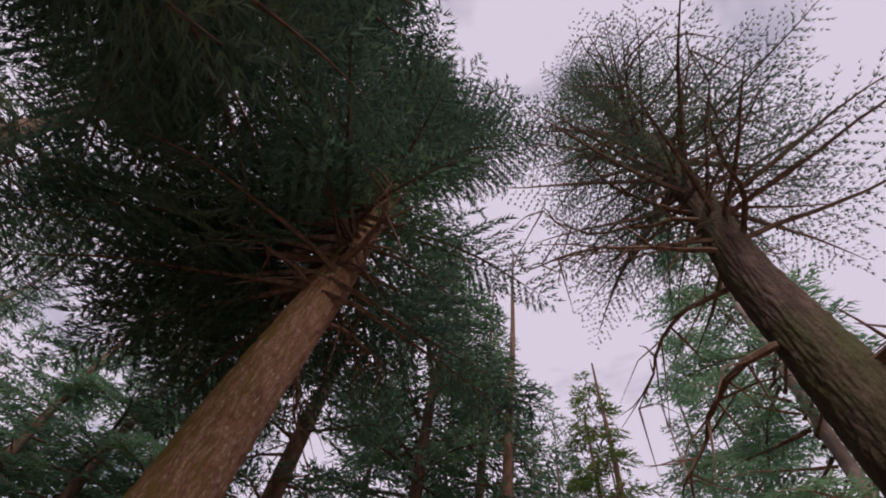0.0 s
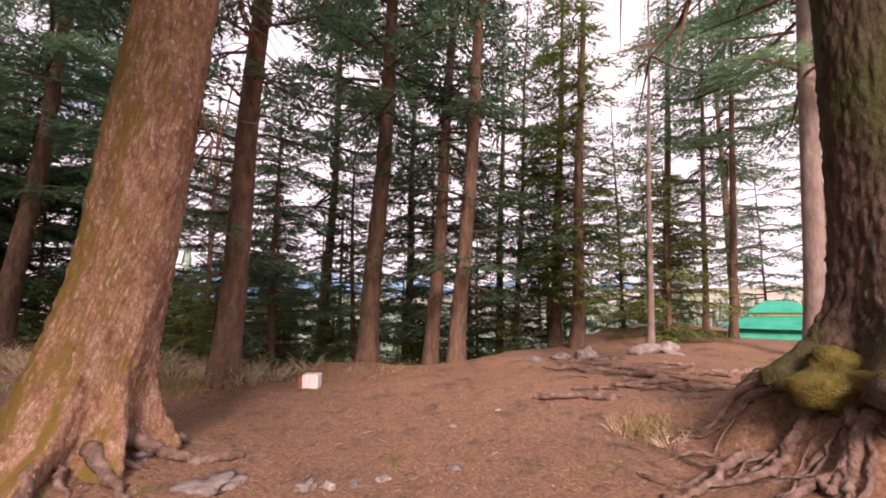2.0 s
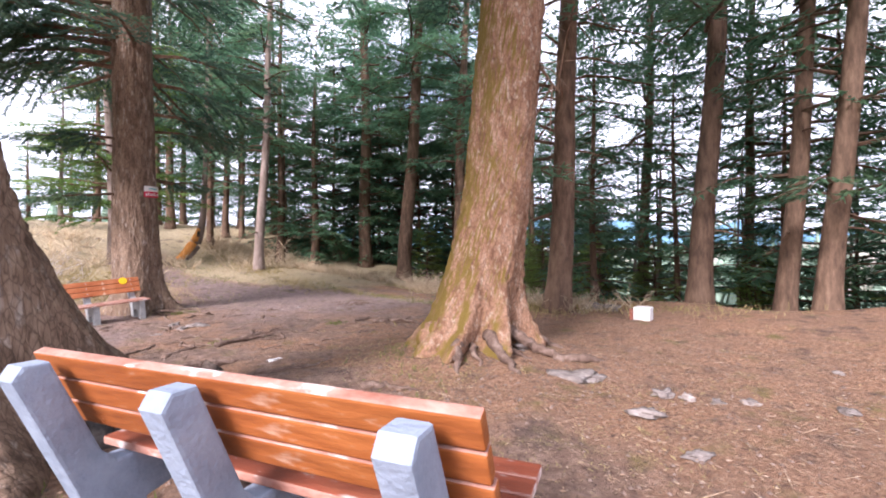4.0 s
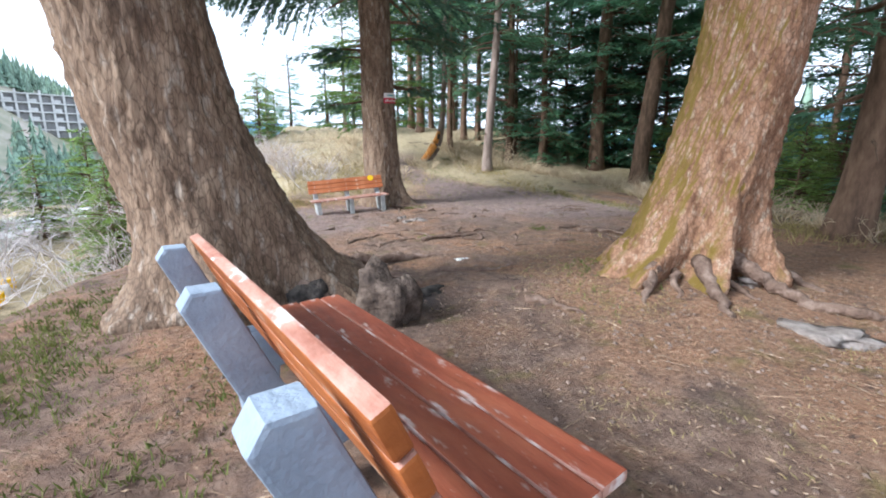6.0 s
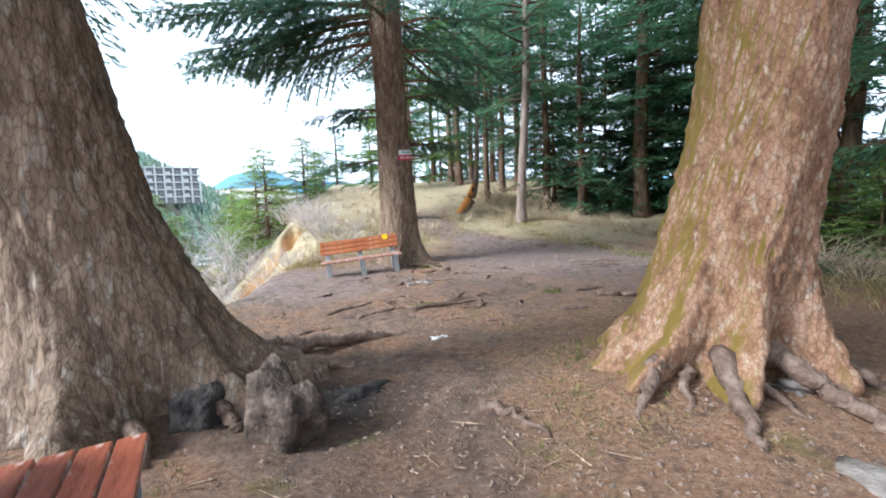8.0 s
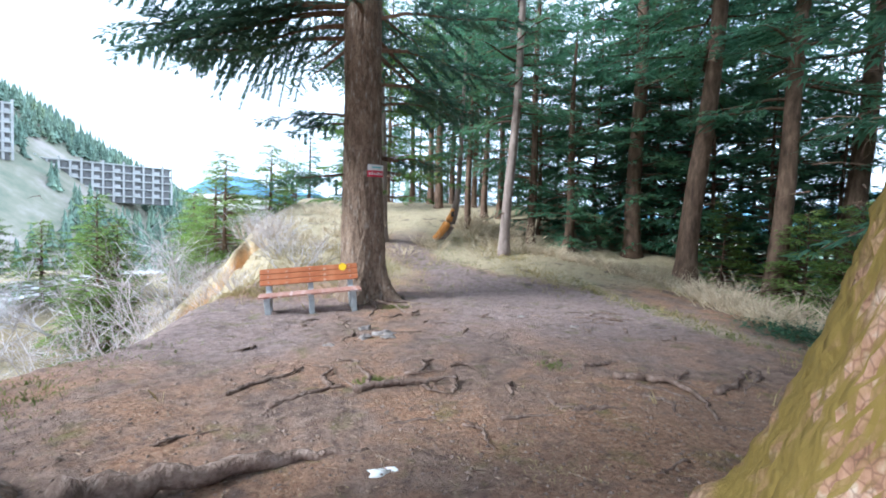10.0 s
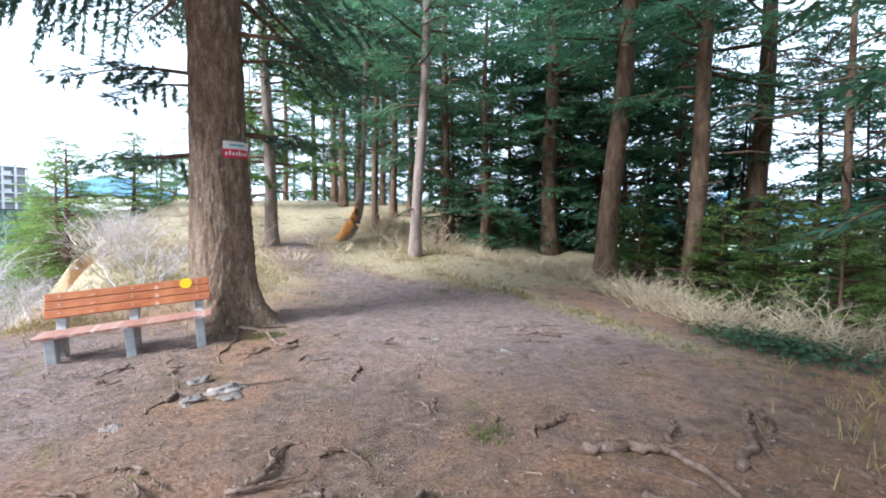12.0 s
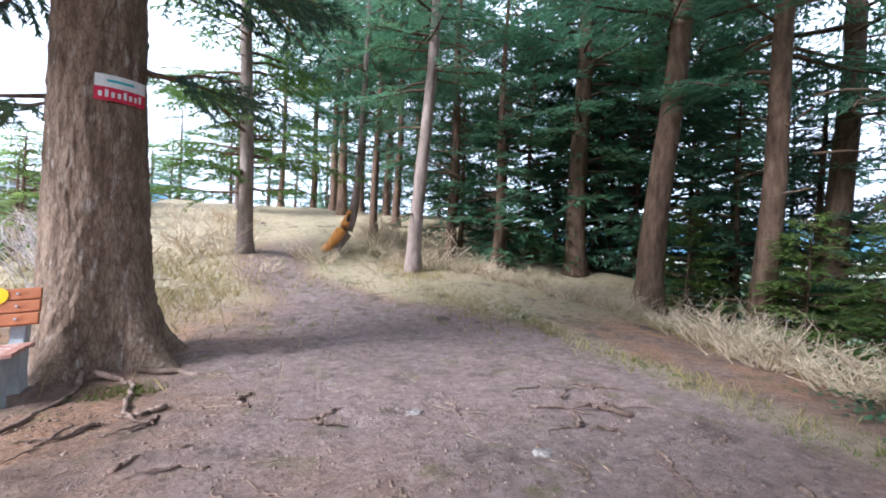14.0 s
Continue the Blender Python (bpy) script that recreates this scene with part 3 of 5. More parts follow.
def forest_tree(x, y, r, sx, sy, h, key, scale=1.0, bark=None, label="", group="trees of the dark fir wood", z=None, curve=None, seed=0):
    z = ground_z(x, y) - 0.15 if z is None else z
    t = thing("tree", label or "tall dark fir with a straight brown trunk", "tree", Matrix.Translation((x, y, z)), group)
    rnd = random.Random(int(x * 97 + y * 31) + seed)
    n = 22
    pts, rad = [], []
    for i in range(n):
        f = (i / (n - 1)) ** 1.4
        zz = h * f
        wob = 0.04 * math.sin(zz * 0.7 + x) * min(1, zz)
        pts.append((sx * zz + wob + (curve(zz) if curve else 0), sy * zz - wob * 0.7, zz))
        rad.append(r * (1 - 0.82 * f) + 0.55 * r * math.exp(-zz / 0.35))
    V, Fc = tube(pts, rad, 22, int(x * 13 + y), 0.035)
    smooth(part("trunk", (V, Fc), bark or M_BARK_DARK, t))
    # dead snags on the bare part of the trunk
    snags = []
    for k in range(rnd.randint(4, 8)):
        zz = rnd.uniform(1.6, 6.5)
        a = rnd.uniform(0, 6.28)
        L = rnd.uniform(0.3, 1.3)
        b = Vector((sx * zz, sy * zz, zz))
        dr = Vector((math.cos(a), math.sin(a), rnd.uniform(-0.35, 0.1)))
        snags.append(tube([b, b + dr * L * 0.5, b + dr * L + Vector((0, 0, -0.12 * L))], [0.028, 0.018, 0.006], 5, cap=False))
    part("dead_wood", merge(*snags), M_BARK_DARK, t)["kind"] = "stuff"
    if key:
        crown_on(t, key, (0, 0, 0), scale, rnd.uniform(0, 6.28), (sx, sy))
    return t


# leaning tree beside the bench: thick, grey-brown, bare to above the view
zA, zB, zC, zD = ground_z(-1.5, 4.05) - 0.12, ground_z(2.6, 4.15) - 0.12, ground_z(-0.32, 12.3) - 0.15, ground_z(3.85, -3.0) - 0.1
TREE_A = thing("tree", "thick leaning grey-brown cedar with furrowed bark and flared roots", "tree", group="great trees of the clearing")
smooth(part("trunk", big_trunk([(-1.50, 4.04, zA), (-1.68, 4.02, 0.75), (-1.95, 3.97, 1.53), (-2.18, 3.89, 2.78), (-2.42, 3.83, 4.7), (-2.75, 3.8, 9), (-2.95, 3.8, 20)],
                             [0.70, 0.58, 0.525, 0.49, 0.45, 0.38, 0.10], 1,
                             [(0.30, 0.60, 0.26), (-0.32, 0.42, 0.17), (-0.85, -0.20, 0.20), (-1.42, 0.52, 0.20), (1.5, 0.4, 0.4), (2.8, 0.35, 0.5), (-2.4, 0.35, 0.4)], 0.05), M_BARK, TREE_A))
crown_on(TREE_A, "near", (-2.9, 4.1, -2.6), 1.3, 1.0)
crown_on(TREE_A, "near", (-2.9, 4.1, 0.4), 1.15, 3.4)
TREE_B = thing("tree", "thick russet cedar with mossy flank and spreading root foot", "tree", group="great trees of the clearing")
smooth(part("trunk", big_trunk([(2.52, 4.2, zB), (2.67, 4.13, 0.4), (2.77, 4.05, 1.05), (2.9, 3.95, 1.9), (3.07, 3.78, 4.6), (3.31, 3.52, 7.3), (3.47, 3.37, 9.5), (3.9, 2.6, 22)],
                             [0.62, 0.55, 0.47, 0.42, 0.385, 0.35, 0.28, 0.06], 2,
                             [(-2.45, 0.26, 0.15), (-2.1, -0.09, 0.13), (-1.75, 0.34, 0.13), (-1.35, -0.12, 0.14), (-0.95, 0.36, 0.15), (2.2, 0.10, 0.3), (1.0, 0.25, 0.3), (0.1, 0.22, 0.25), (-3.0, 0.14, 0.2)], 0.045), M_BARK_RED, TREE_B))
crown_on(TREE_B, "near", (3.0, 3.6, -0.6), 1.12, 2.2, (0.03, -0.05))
crown_on(TREE_B, "tall", (3.0, 3.6, 5.0), 1.1, 0.4, (0.03, -0.05))
TREE_C = thing("tree", "straight brown cedar behind the bench with low spreading boughs", "tree", group="great trees of the clearing")
smooth(part("trunk", big_trunk([(-0.32, 12.3, zC), (-0.34, 12.3, 0.8), (-0.40, 12.3, 2.6), (-0.46, 12.3, 6), (-0.45, 12.3, 22)],
                             [0.56, 0.47, 0.42, 0.385, 0.06], 3,
                             [(-0.5, 0.55, 0.3), (-1.6, 0.35, 0.3), (0.6, 0.4, 0.35), (2.6, 0.35, 0.4)], 0.035), M_BARK, TREE_C))
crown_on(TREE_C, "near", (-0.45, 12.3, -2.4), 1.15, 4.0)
TREE_D = thing("tree", "dark mossy cedar on a root-bound mound, crooked top", "tree", group="great trees of the clearing")
smooth(part("trunk", big_trunk([(3.88, -2.91, zD), (3.86, -2.93, 1.4), (3.85, -2.96, 2.6), (3.79, -2.95, 6.5), (3.58, -3.18, 9.5), (3.4, -3.08, 11.0), (3.55, -3.4, 18)],
                             [0.52, 0.44, 0.40, 0.31, 0.24, 0.20, 0.05], 4,
                             [(2.6, 0.7, 0.35), (1.5, 0.5, 0.3), (3.6, 0.6, 0.3), (0.2, 0.5, 0.4), (-1.3, 0.5, 0.4)], 0.045), M_BARK_MOSSY, TREE_D))
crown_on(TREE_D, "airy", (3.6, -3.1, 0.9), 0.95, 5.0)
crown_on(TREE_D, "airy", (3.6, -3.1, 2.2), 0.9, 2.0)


def boughs(tree, rows, seed, m=M_CEDAR_SHADED, dens=3.4, tuft=0.17, width=0.034, hang=0.06, side=0.36):
    """Low boughs with needles: base, direction, length, droop each."""
    rnd = random.Random(seed)
    for b, d, ln, dr in rows:
        wood = []
        g = frond(b, d, ln, dr, rnd, dens, tuft, side, wood, width, 0.8, hang)
        part("bough_needles", g, m, tree)["kind"] = "stuff"
        part("bough", wood[0], M_BARK_DARK, tree)


boughs(TREE_C, [((-0.75, 12.2, 6.0), (-1, -0.14, -0.20), 4.5, 0.10), ((-0.75, 12.1, 6.3), (-1, -0.42, -0.10), 4.6, 0.13), ((-0.75, 12.3, 5.8), (-1, 0.12, -0.12), 3.9, 0.12), ((-0.75, 12.2, 5.5), (-1, -0.25, -0.28), 3.1, 0.05),
                ((-0.7, 12.2, 3.9), (-1, -0.06, -0.02), 1.75, 0.14), ((-0.7, 12.3, 3.75), (-1, 0.35, 0.0), 1.5, 0.12), ((-0.7, 12.2, 2.62), (-1, -0.05, -0.02), 1.5, 0.12), ((-0.7, 12.4, 2.66), (-1, 0.5, 0.02), 1.6, 0.10),
                ((-0.05, 12.2, 3.0), (1, 0.0, 0.0), 1.35, 0.10), ((-0.05, 12.4, 3.05), (1, 0.5, 0.0), 1.5, 0.10), ((-0.05, 12.2, 5.3), (1, -0.1, -0.12), 2.7, 0.16), ((-0.05, 12.2, 4.6), (1, 0.15, -0.05), 2.2, 0.16), ((-0.05, 12.1, 5.9), (0.9, -0.4, -0.05), 3.0, 0.16),
                ((-0.75, 12.2, 6.15), (-1, -0.02, -0.16), 4.6, 0.10), ((-0.75, 12.1, 6.1), (-1, -0.28, -0.18), 4.4, 0.11), ((-0.75, 12.1, 6.6), (-1, -0.3, -0.12), 4.8, 0.12), ((-0.05, 12.3, 4.2), (1, -0.15, 0.0), 1.9, 0.16)], 5, dens=6.5, tuft=0.15, width=0.030, side=0.46)
boughs(TREE_A, [((-2.9, 4.1, 5.6), (-1, 0.9, -0.1), 3.6, 0.28), ((-2.9, 4.3, 4.8), (-0.5, 1, -0.05), 3.4, 0.3), ((-2.8, 4.3, 5.2), (0.3, 1, 0.0), 3.4, 0.28), ((-2.9, 4.1, 6.2), (-1, 0.2, 0.0), 3.6, 0.3),
                ((-2.9, 4.3, 6.0), (-0.1, 1, 0.1), 3.8, 0.3), ((-2.75, 4.0, 8.5), (1, 0.9, 0.0), 5.0, 0.15), ((-2.8, 4.0, 9.5), (1, 0.5, 0.05), 5.0, 0.15), ((-2.8, 4.0, 10.2), (1, 1.2, 0.05), 5.0, 0.15)], 6)
boughs(TREE_B, [((3.3, 3.7, 7.9), (-0.35, 1, -0.02), 4.6, 0.16), ((3.3, 3.7, 8.5), (-0.7, 0.9, 0.0), 4.8, 0.18), ((3.35, 3.7, 8.2), (0.05, 1, 0.02), 4.6, 0.16), ((3.35, 3.7, 9.2), (-0.5, 1, 0.05), 5.0, 0.18),
                ((3.35, 3.7, 9.0), (-0.15, 1, 0.0), 5.2, 0.18), ((3.35, 3.6, 9.8), (-0.8, 0.6, 0.05), 4.6, 0.18), ((3.4, 3.6, 10.3), (-0.4, 1, 0.1), 5.0, 0.2), ((3.4, 3.6, 7.6), (-0.2, 1, -0.08), 4.4, 0.14),
                ((3.3, 3.8, 7.2), (0.3, 1, 0.0), 4.4, 0.16), ((3.3, 3.8, 8.8), (0.4, 1, 0.05), 4.8, 0.16), ((3.3, 3.8, 7.4), (-0.6, 1, 0.0), 4.6, 0.18), ((3.35, 3.7, 9.6), (-0.05, 1, 0.05), 5.4, 0.2),
                ((3.35, 3.8, 8.4), (-0.45, 1, 0.0), 6.0, 0.12), ((3.35, 3.8, 9.4), (-0.25, 1, 0.02), 6.2, 0.12), ((3.3, 3.8, 7.8), (0.05, 1, 0.0), 5.8, 0.12), ((3.3, 3.8, 8.0), (0.35, 1, 0.0), 5.5, 0.12), ((3.35, 3.8, 10.0), (-0.6, 1, 0.0), 6.0, 0.15)], 15, side=0.44)


def dead_limbs(tree, rows, seed):
    """Crooked bare limbs with forking twigs."""
    rnd = random.Random(seed)
    for b, d, ln, r in rows:
        pts = [Vector(b)]
        dv = Vector(d).normalized()
        for k in range(9):
            dv = (dv + Vector((rnd.uniform(-0.35, 0.35), rnd.uniform(-0.35, 0.35), rnd.uniform(-0.25, 0.28)))).normalized()
            pts.append(pts[-1] + dv * ln / 9)
        gs = [tube(pts, [r * (1 - 0.09 * k) for k in range(10)], 6)]
        for k in range(2, 10):
            for _ in range(2):
                q = pts[k]
                dd = Vector((rnd.uniform(-1, 1), rnd.uniform(-1, 1), rnd.uniform(-0.8, 0.4))).normalized()
                L = rnd.uniform(0.4, 1.2)
                mid_p = q + dd * L * 0.5 + Vector((0, 0, rnd.uniform(-0.15, 0.1)))
                gs.append(tube([q, mid_p, q + dd * L + Vector((0, 0, -0.2 * L))], [r * 0.35, r * 0.22, 0.004], 4, cap=False))
        part("bare_limb", merge(*gs), M_BARK_DARK, tree)["kind"] = "stuff"


dead_limbs(TREE_B, [((3.35, 3.5, 7.6), (-0.6, -0.9, 0.9), 2.2, 0.10), ((3.3, 3.5, 6.6), (0.8, -0.7, 0.1), 2.0, 0.06), ((3.2, 3.6, 5.8), (0.9, -0.3, -0.5), 2.0, 0.04), ((3.3, 3.6, 7.0), (-0.9, 0.1, 0.5), 1.6, 0.05),
                    ((3.05, 3.75, 3.7), (0.7, -0.6, -0.15), 0.8, 0.035)], 8)
dead_limbs(TREE_D, [((3.75, -2.9, 5.2), (0.1, 1, 0.1), 3.0, 0.06), ((3.7, -2.9, 6.4), (0.6, 0.8, -0.2), 3.0, 0.05), ((3.6, -3.2, 8.0), (-0.4, 1, 0.5), 2.6, 0.06), ((3.6, -3.2, 7.2), (-0.8, -0.4, 0.3), 2.4, 0.05),
                    ((3.7, -3.1, 4.6), (-0.9, -0.3, 0.1), 1.8, 0.06), ((3.5, -3.3, 9.4), (0.5, 0.6, 0.9), 3.0, 0.07), ((3.6, -3.2, 8.6), (0.9, -0.2, 0.3), 2.6, 0.05), ((3.4, -3.2, 10.2), (-0.9, 0.5, 0.5), 2.6, 0.05),
                    ((3.6, -3.1, 7.6), (-0.5, 0.9, 0.4), 3.2, 0.05), ((3.6, -3.1, 8.4), (-0.9, 0.4, 0.4), 3.2, 0.05), ((3.5, -3.1, 9.0), (-0.7, -0.6, 0.3), 3.0, 0.05), ((3.6, -3.1, 9.8), (-0.3, 1, 0.6), 3.2, 0.05), ((3.5, -3.1, 10.6), (0.8, 0.6, 0.5), 3.0, 0.045), ((3.4, -3.1, 11.0), (-0.8, 0.2, 0.8), 3.0, 0.045), ((3.7, -3.0, 6.9), (-0.2, 1, 0.2), 3.4, 0.05)], 9)

# the wood to the east and north
for row in (
        (6.75, 6.02, 0.26, 0.034, -0.042, 21, "tall2"), (10.04, 4.46, 0.26, 0.022, -0.056, 21, "high"),
        (11.53, 3.23, 0.22, 0.023, -0.07, 19, "tall"), (10.73, 2.30, 0.22, 0.017, -0.08, 20, "tall2"), (15.43, 1.21, 0.13, 0.007, -0.06, 15, "tall2"),
        (17.40, -6.43, 0.14, -0.03, -0.06, 18, "high"), (19.58, -6.21, 0.13, -0.018, -0.05, 18, "tall"), (20.7, -5.0, 0.2, -0.03, -0.06, 19, "tall2"),
        (9.2, 19.3, 0.31, 0.0, 0.0, 22, "tall"), (9.6, 16.5, 0.32, 0.054, -0.038, 22, "high"), (11.4, 15.1, 0.28, 0.03, -0.025, 21, "high"), (14.5, 15.8, 0.34, 0.02, -0.02, 22, "high"),
        (16.5, 5.6, 0.2, 0.0, -0.03, 18, "high"), (14.5, 8.2, 0.22, 0.02, -0.03, 18, "high"), (18.5, 2.2, 0.2, 0.0, -0.04, 18, "tall"), (22, -1.5, 0.2, 0, -0.03, 17, "tall2"),
        (25, 4.5, 0.2, 0, 0, 18, "low"), (27, -10, 0.25, 0, 0, 19, "tall"), (24, -13, 0.25, 0, 0, 19, "tall2")):
    forest_tree(*row)
forest_tree(12.04, -6.31, 0.26, -0.026, -0.050, 21, "high", 1.0, M_BARK_PALE, "tall cedar with a pale pinkish trunk")
for x, y, s in ((13.47, -0.82, 1.05), (14.48, -0.2, 0.95)):
    forest_tree(x, y, 0.2, -0.008, -0.06, 13.5 * s, "green", s, label="slender drooping green fir")
forest_tree(13.71, -2.93, 0.10, -0.017, -0.05, 12, None, label="slim bare brown fir trunk", bark=M_BARK_PALE)
forest_tree(16.3, -4.1, 0.1, 0.0, -0.02, 6.5, "bright", 1.1, label="young bright green fir")
for x, y in ((16.0, 9.3), (16.4, 8.6), (20, 7.0)):
    forest_tree(x, y, 0.09, 0.01, -0.02, 9, None, label="thin bare grey sapling trunk", bark=M_BARK_PALE)
SLOPE_DEAD = thing("dead_tree", "dead fir with long bare drooping boughs", "tree", Matrix.Translation((13.6, 12.6, ground_z(13.6, 12.6))))
smooth(part("trunk", tube([(0, 0, -0.2), (0.05, 0, 3), (0.1, 0.02, 7), (0.1, 0, 12)], [0.13, 0.11, 0.08, 0.03], 14, 3, 0.04), M_BARK_DARK, SLOPE_DEAD))
dead_limbs(SLOPE_DEAD, [((0.05, 0, 2.6 + 0.55 * k), (math.cos(2.4 * k), math.sin(2.4 * k), 0.15), 2.4, 0.03) for k in range(12)], 31)
# dense firs that fill the slope behind the path
rnd = random.Random(3)
for x, y, k, s in ((13.2, 17.4, "low", 0.85), (10.6, 20.4, "low", 1.0), (16.4, 15.2, "low", 0.9), (14.6, 16.2, "low2", 0.85), (11.4, 19.5, "low2", 1.3), (8.6, 21.6, "low", 1.1),
                   (15.5, 12.5, "low", 1.1), (17.4, 12.2, "low2", 1.0), (16.5, 18.5, "low", 0.9), (6.6, 23.4, "low2", 1.1), (14.8, 4.0, "low2", 1.0), (18.5, 9.5, "low", 1.0),
                   (13.2, 6.4, "low2", 0.9), (14.6, 18.8, "low2", 1.1), (12.4, 19.4, "low", 1.1), (11.6, 21.2, "low", 1.0), (18.8, 14.0, "low", 0.9), (15.2, 16.6, "low2", 0.9), (10.2, 22.5, "low", 1.3), (14.5, 20.5, "low", 1.3), (17.5, 14.5, "low", 1.0),
                   (24, 8.0, "low", 1.2), (26, 0.5, "low", 1.2), (28, 12, "low", 1.2), (30, 5, "low", 1.2), (29, -6, "low", 1.2), (32, -1, "low", 1.3), (33, 9, "low", 1.3), (26, -16, "low", 1.2), (33, -14, "low", 1.3), (23, 17, "low", 1.3), (19, 6.2, "low2", 1.2), (20, 14, "low", 1.2), (22, 19, "low", 1.2), (17, 23, "low", 1.7), (13.5, 27, "low", 1.6), (9.8, 27, "low", 1.4), (25, 12.5, "low", 1.2), (19.5, 26, "low", 1.9), (17.8, 0.0, "low2", 0.9), (21, 3.4, "low", 1.0), (12.2, 24.0, "low", 1.2), (23, -3.6, "low2", 1.2), (9.4, 6.8, "low2", 0.75)):
    forest_tree(x, y, 0.10, 0, 0, 10 * s, k, s, label="dense dark young fir with boughs to the ground", group="dense firs behind the path")
for x, y, k in ((12.6, 11.4, 0.6), (12.8, 6.9, 0.55), (14.2, 4.6, 0.6), (12.6, 15.6, 0.6), (14.6, 1.4, 0.5), (11.4, 17.2, 0.6), (11.6, 14.2, 0.7), (11.0, 12.2, 0.7), (10.6, 10.6, 0.6), (13.6, 9.0, 0.7), (15.0, 10.6, 0.8), (12.4, 8.6, 0.6), (13.2, 12.9, 0.8), (9.8, 8.8, 0.45)):
    forest_tree(x, y, 0.05, 0, 0, 5.2 * k, "bright", k, label="low bright green young fir under the tall trunks", group="young firs of the east slope")
# firs that close the view beyond the knoll
for x, y, k, sc in ((-4.5, 36, "low2", 0.55), (-7.0, 35, "low2", 0.6), (-2.6, 38, "low2", 0.65), (-9.2, 37, "low2", 0.7), (1.0, 40, "low", 0.9), (3.5, 42, "low", 1.0), (6.0, 39, "low", 1.0), (8.5, 36, "low", 1.1), (-1.5, 44, "low2", 1.0), (2.2, 37, "low2", 0.8), (5.0, 34.5, "low2", 0.9), (10.5, 33, "low", 1.2), (-12.1, 45, "tall", 0.62), (-11.3, 46.5, "tall2", 0.66), (-13.0, 44, "tall", 0.55)):
    forest_tree(x, y, 0.12, 0, 0, 17 * sc if k.startswith("tall") else 10 * sc, k, sc, label="dark fir beyond the knoll", group="firs beyond the knoll")
# the knoll to the north
forest_tree(4.01, 18.55, 0.19, 0.041, -0.009, 18, "high", 0.75, M_BARK_PALE, "slim pale leaning trunk beside the path")
KNOLL_TREE = forest_tree(-0.6, 20.84, 0.22, -0.03, 0.0, 18, "wide", 1.0, M_BARK_PALE, "pale trunk with wide bright green boughs")
boughs(KNOLL_TREE, [((0, 0, 1.9), (-1, -0.4, 0.0), 2.8, 0.05), ((0, 0, 2.0), (1, -0.5, 0.05), 2.2, 0.08), ((0, 0, 2.5), (-0.6, -1, 0.05), 2.6, 0.08), ((0, 0, 3.2), (-1, 0.1, 0.1), 2.8, 0.1), ((0, 0, 3.6), (1, -0.2, 0.1), 2.4, 0.1),
                    ((0, 0, 4.4), (-0.9, -0.6, 0.1), 2.8, 0.1), ((0, 0, 4.8), (0.9, -0.6, 0.1), 2.5, 0.1)], 15, M_FIR_GREEN, 2.6, 0.22, 0.05)
for x, y, r in ((1.64, 31.7, 0.22), (2.1, 29.6, 0.24), (4.6, 27.4, 0.19), (5.4, 27.2, 0.15), (4.4, 30.4, 0.17), (3.4, 25.0, 0.17), (5.6, 20.9, 0.18), (3.2, 33, 0.2), (6.2, 31, 0.2), (7.4, 28, 0.2), (0.4, 35, 0.2), (-1.2, 33, 0.16)):
    forest_tree(x, y, r, 0.0, 0.0, 15, rnd.choice(("tall", "tall2", "high")), 0.85, label="slim brown fir trunk on the knoll", group="firs on the knoll")
forest_tree(-2.6, 29, 0.12, 0, 0, 8, "wide", 0.55, label="bright green fir on the open knoll", bark=M_BARK_PALE)
forest_tree(6.9, 20.0, 0.2, 0, 0, 9, "low2", 0.8, label="dark young fir by the dry scrub")


def scarred_tree():
    x, y = 2.5, 22.0
    z = ground_z(x, y) - 0.1
    t = thing("tree", "slender tree with a torn orange wound at its bent foot", "tree", Matrix.Translation((x, y, z)))
    axis = spline([(-0.92, 0, 0), (-0.62, 0, 0.22), (-0.22, 0, 0.85), (0.0, 0, 1.6), (0.10, 0, 3.0), (0.2, 0, 7.0), (0.3, 0, 15)], 40)
    rad = [0.20 * (1 - 0.75 * (i / 39)) + 0.10 * math.exp(-abs(i - 11) / 6) for i in range(40)]
    smooth(part("trunk", tube(axis, rad, 20, 5, 0.04), M_BARK_PALE, t))
    w = []
    for i in range(1, 19):
        w.append((Vector(axis[i]) + Vector((-0.09, -0.52 * rad[i] - 0.03, 0.07)), rad[i] * 0.74 * math.sin(math.pi * (i + 1.5) / 21.5) ** 0.4))
    smooth(part("wound", tube([p for p, _ in w], [r for _, r in w], 12, 3, 0.05), M_WOOD_RAW, t, "torn orange bare wood"))
    # solid black plug on the wound; shade of the hollow is painted by it
    hollow = Vector(axis[16]) + Vector((-0.08, -0.33, -0.05))
    smooth(part("hollow", tube([hollow, hollow + Vector((0.02, 0.05, 0.22))], [0.06, 0.05], 10), M_CHAR, t, "black plug painted as the dark hollow in the wound"))
    crown_on(t, "tall", (0.25, 0, 0.6), 0.85, 0.7)


scarred_tree()

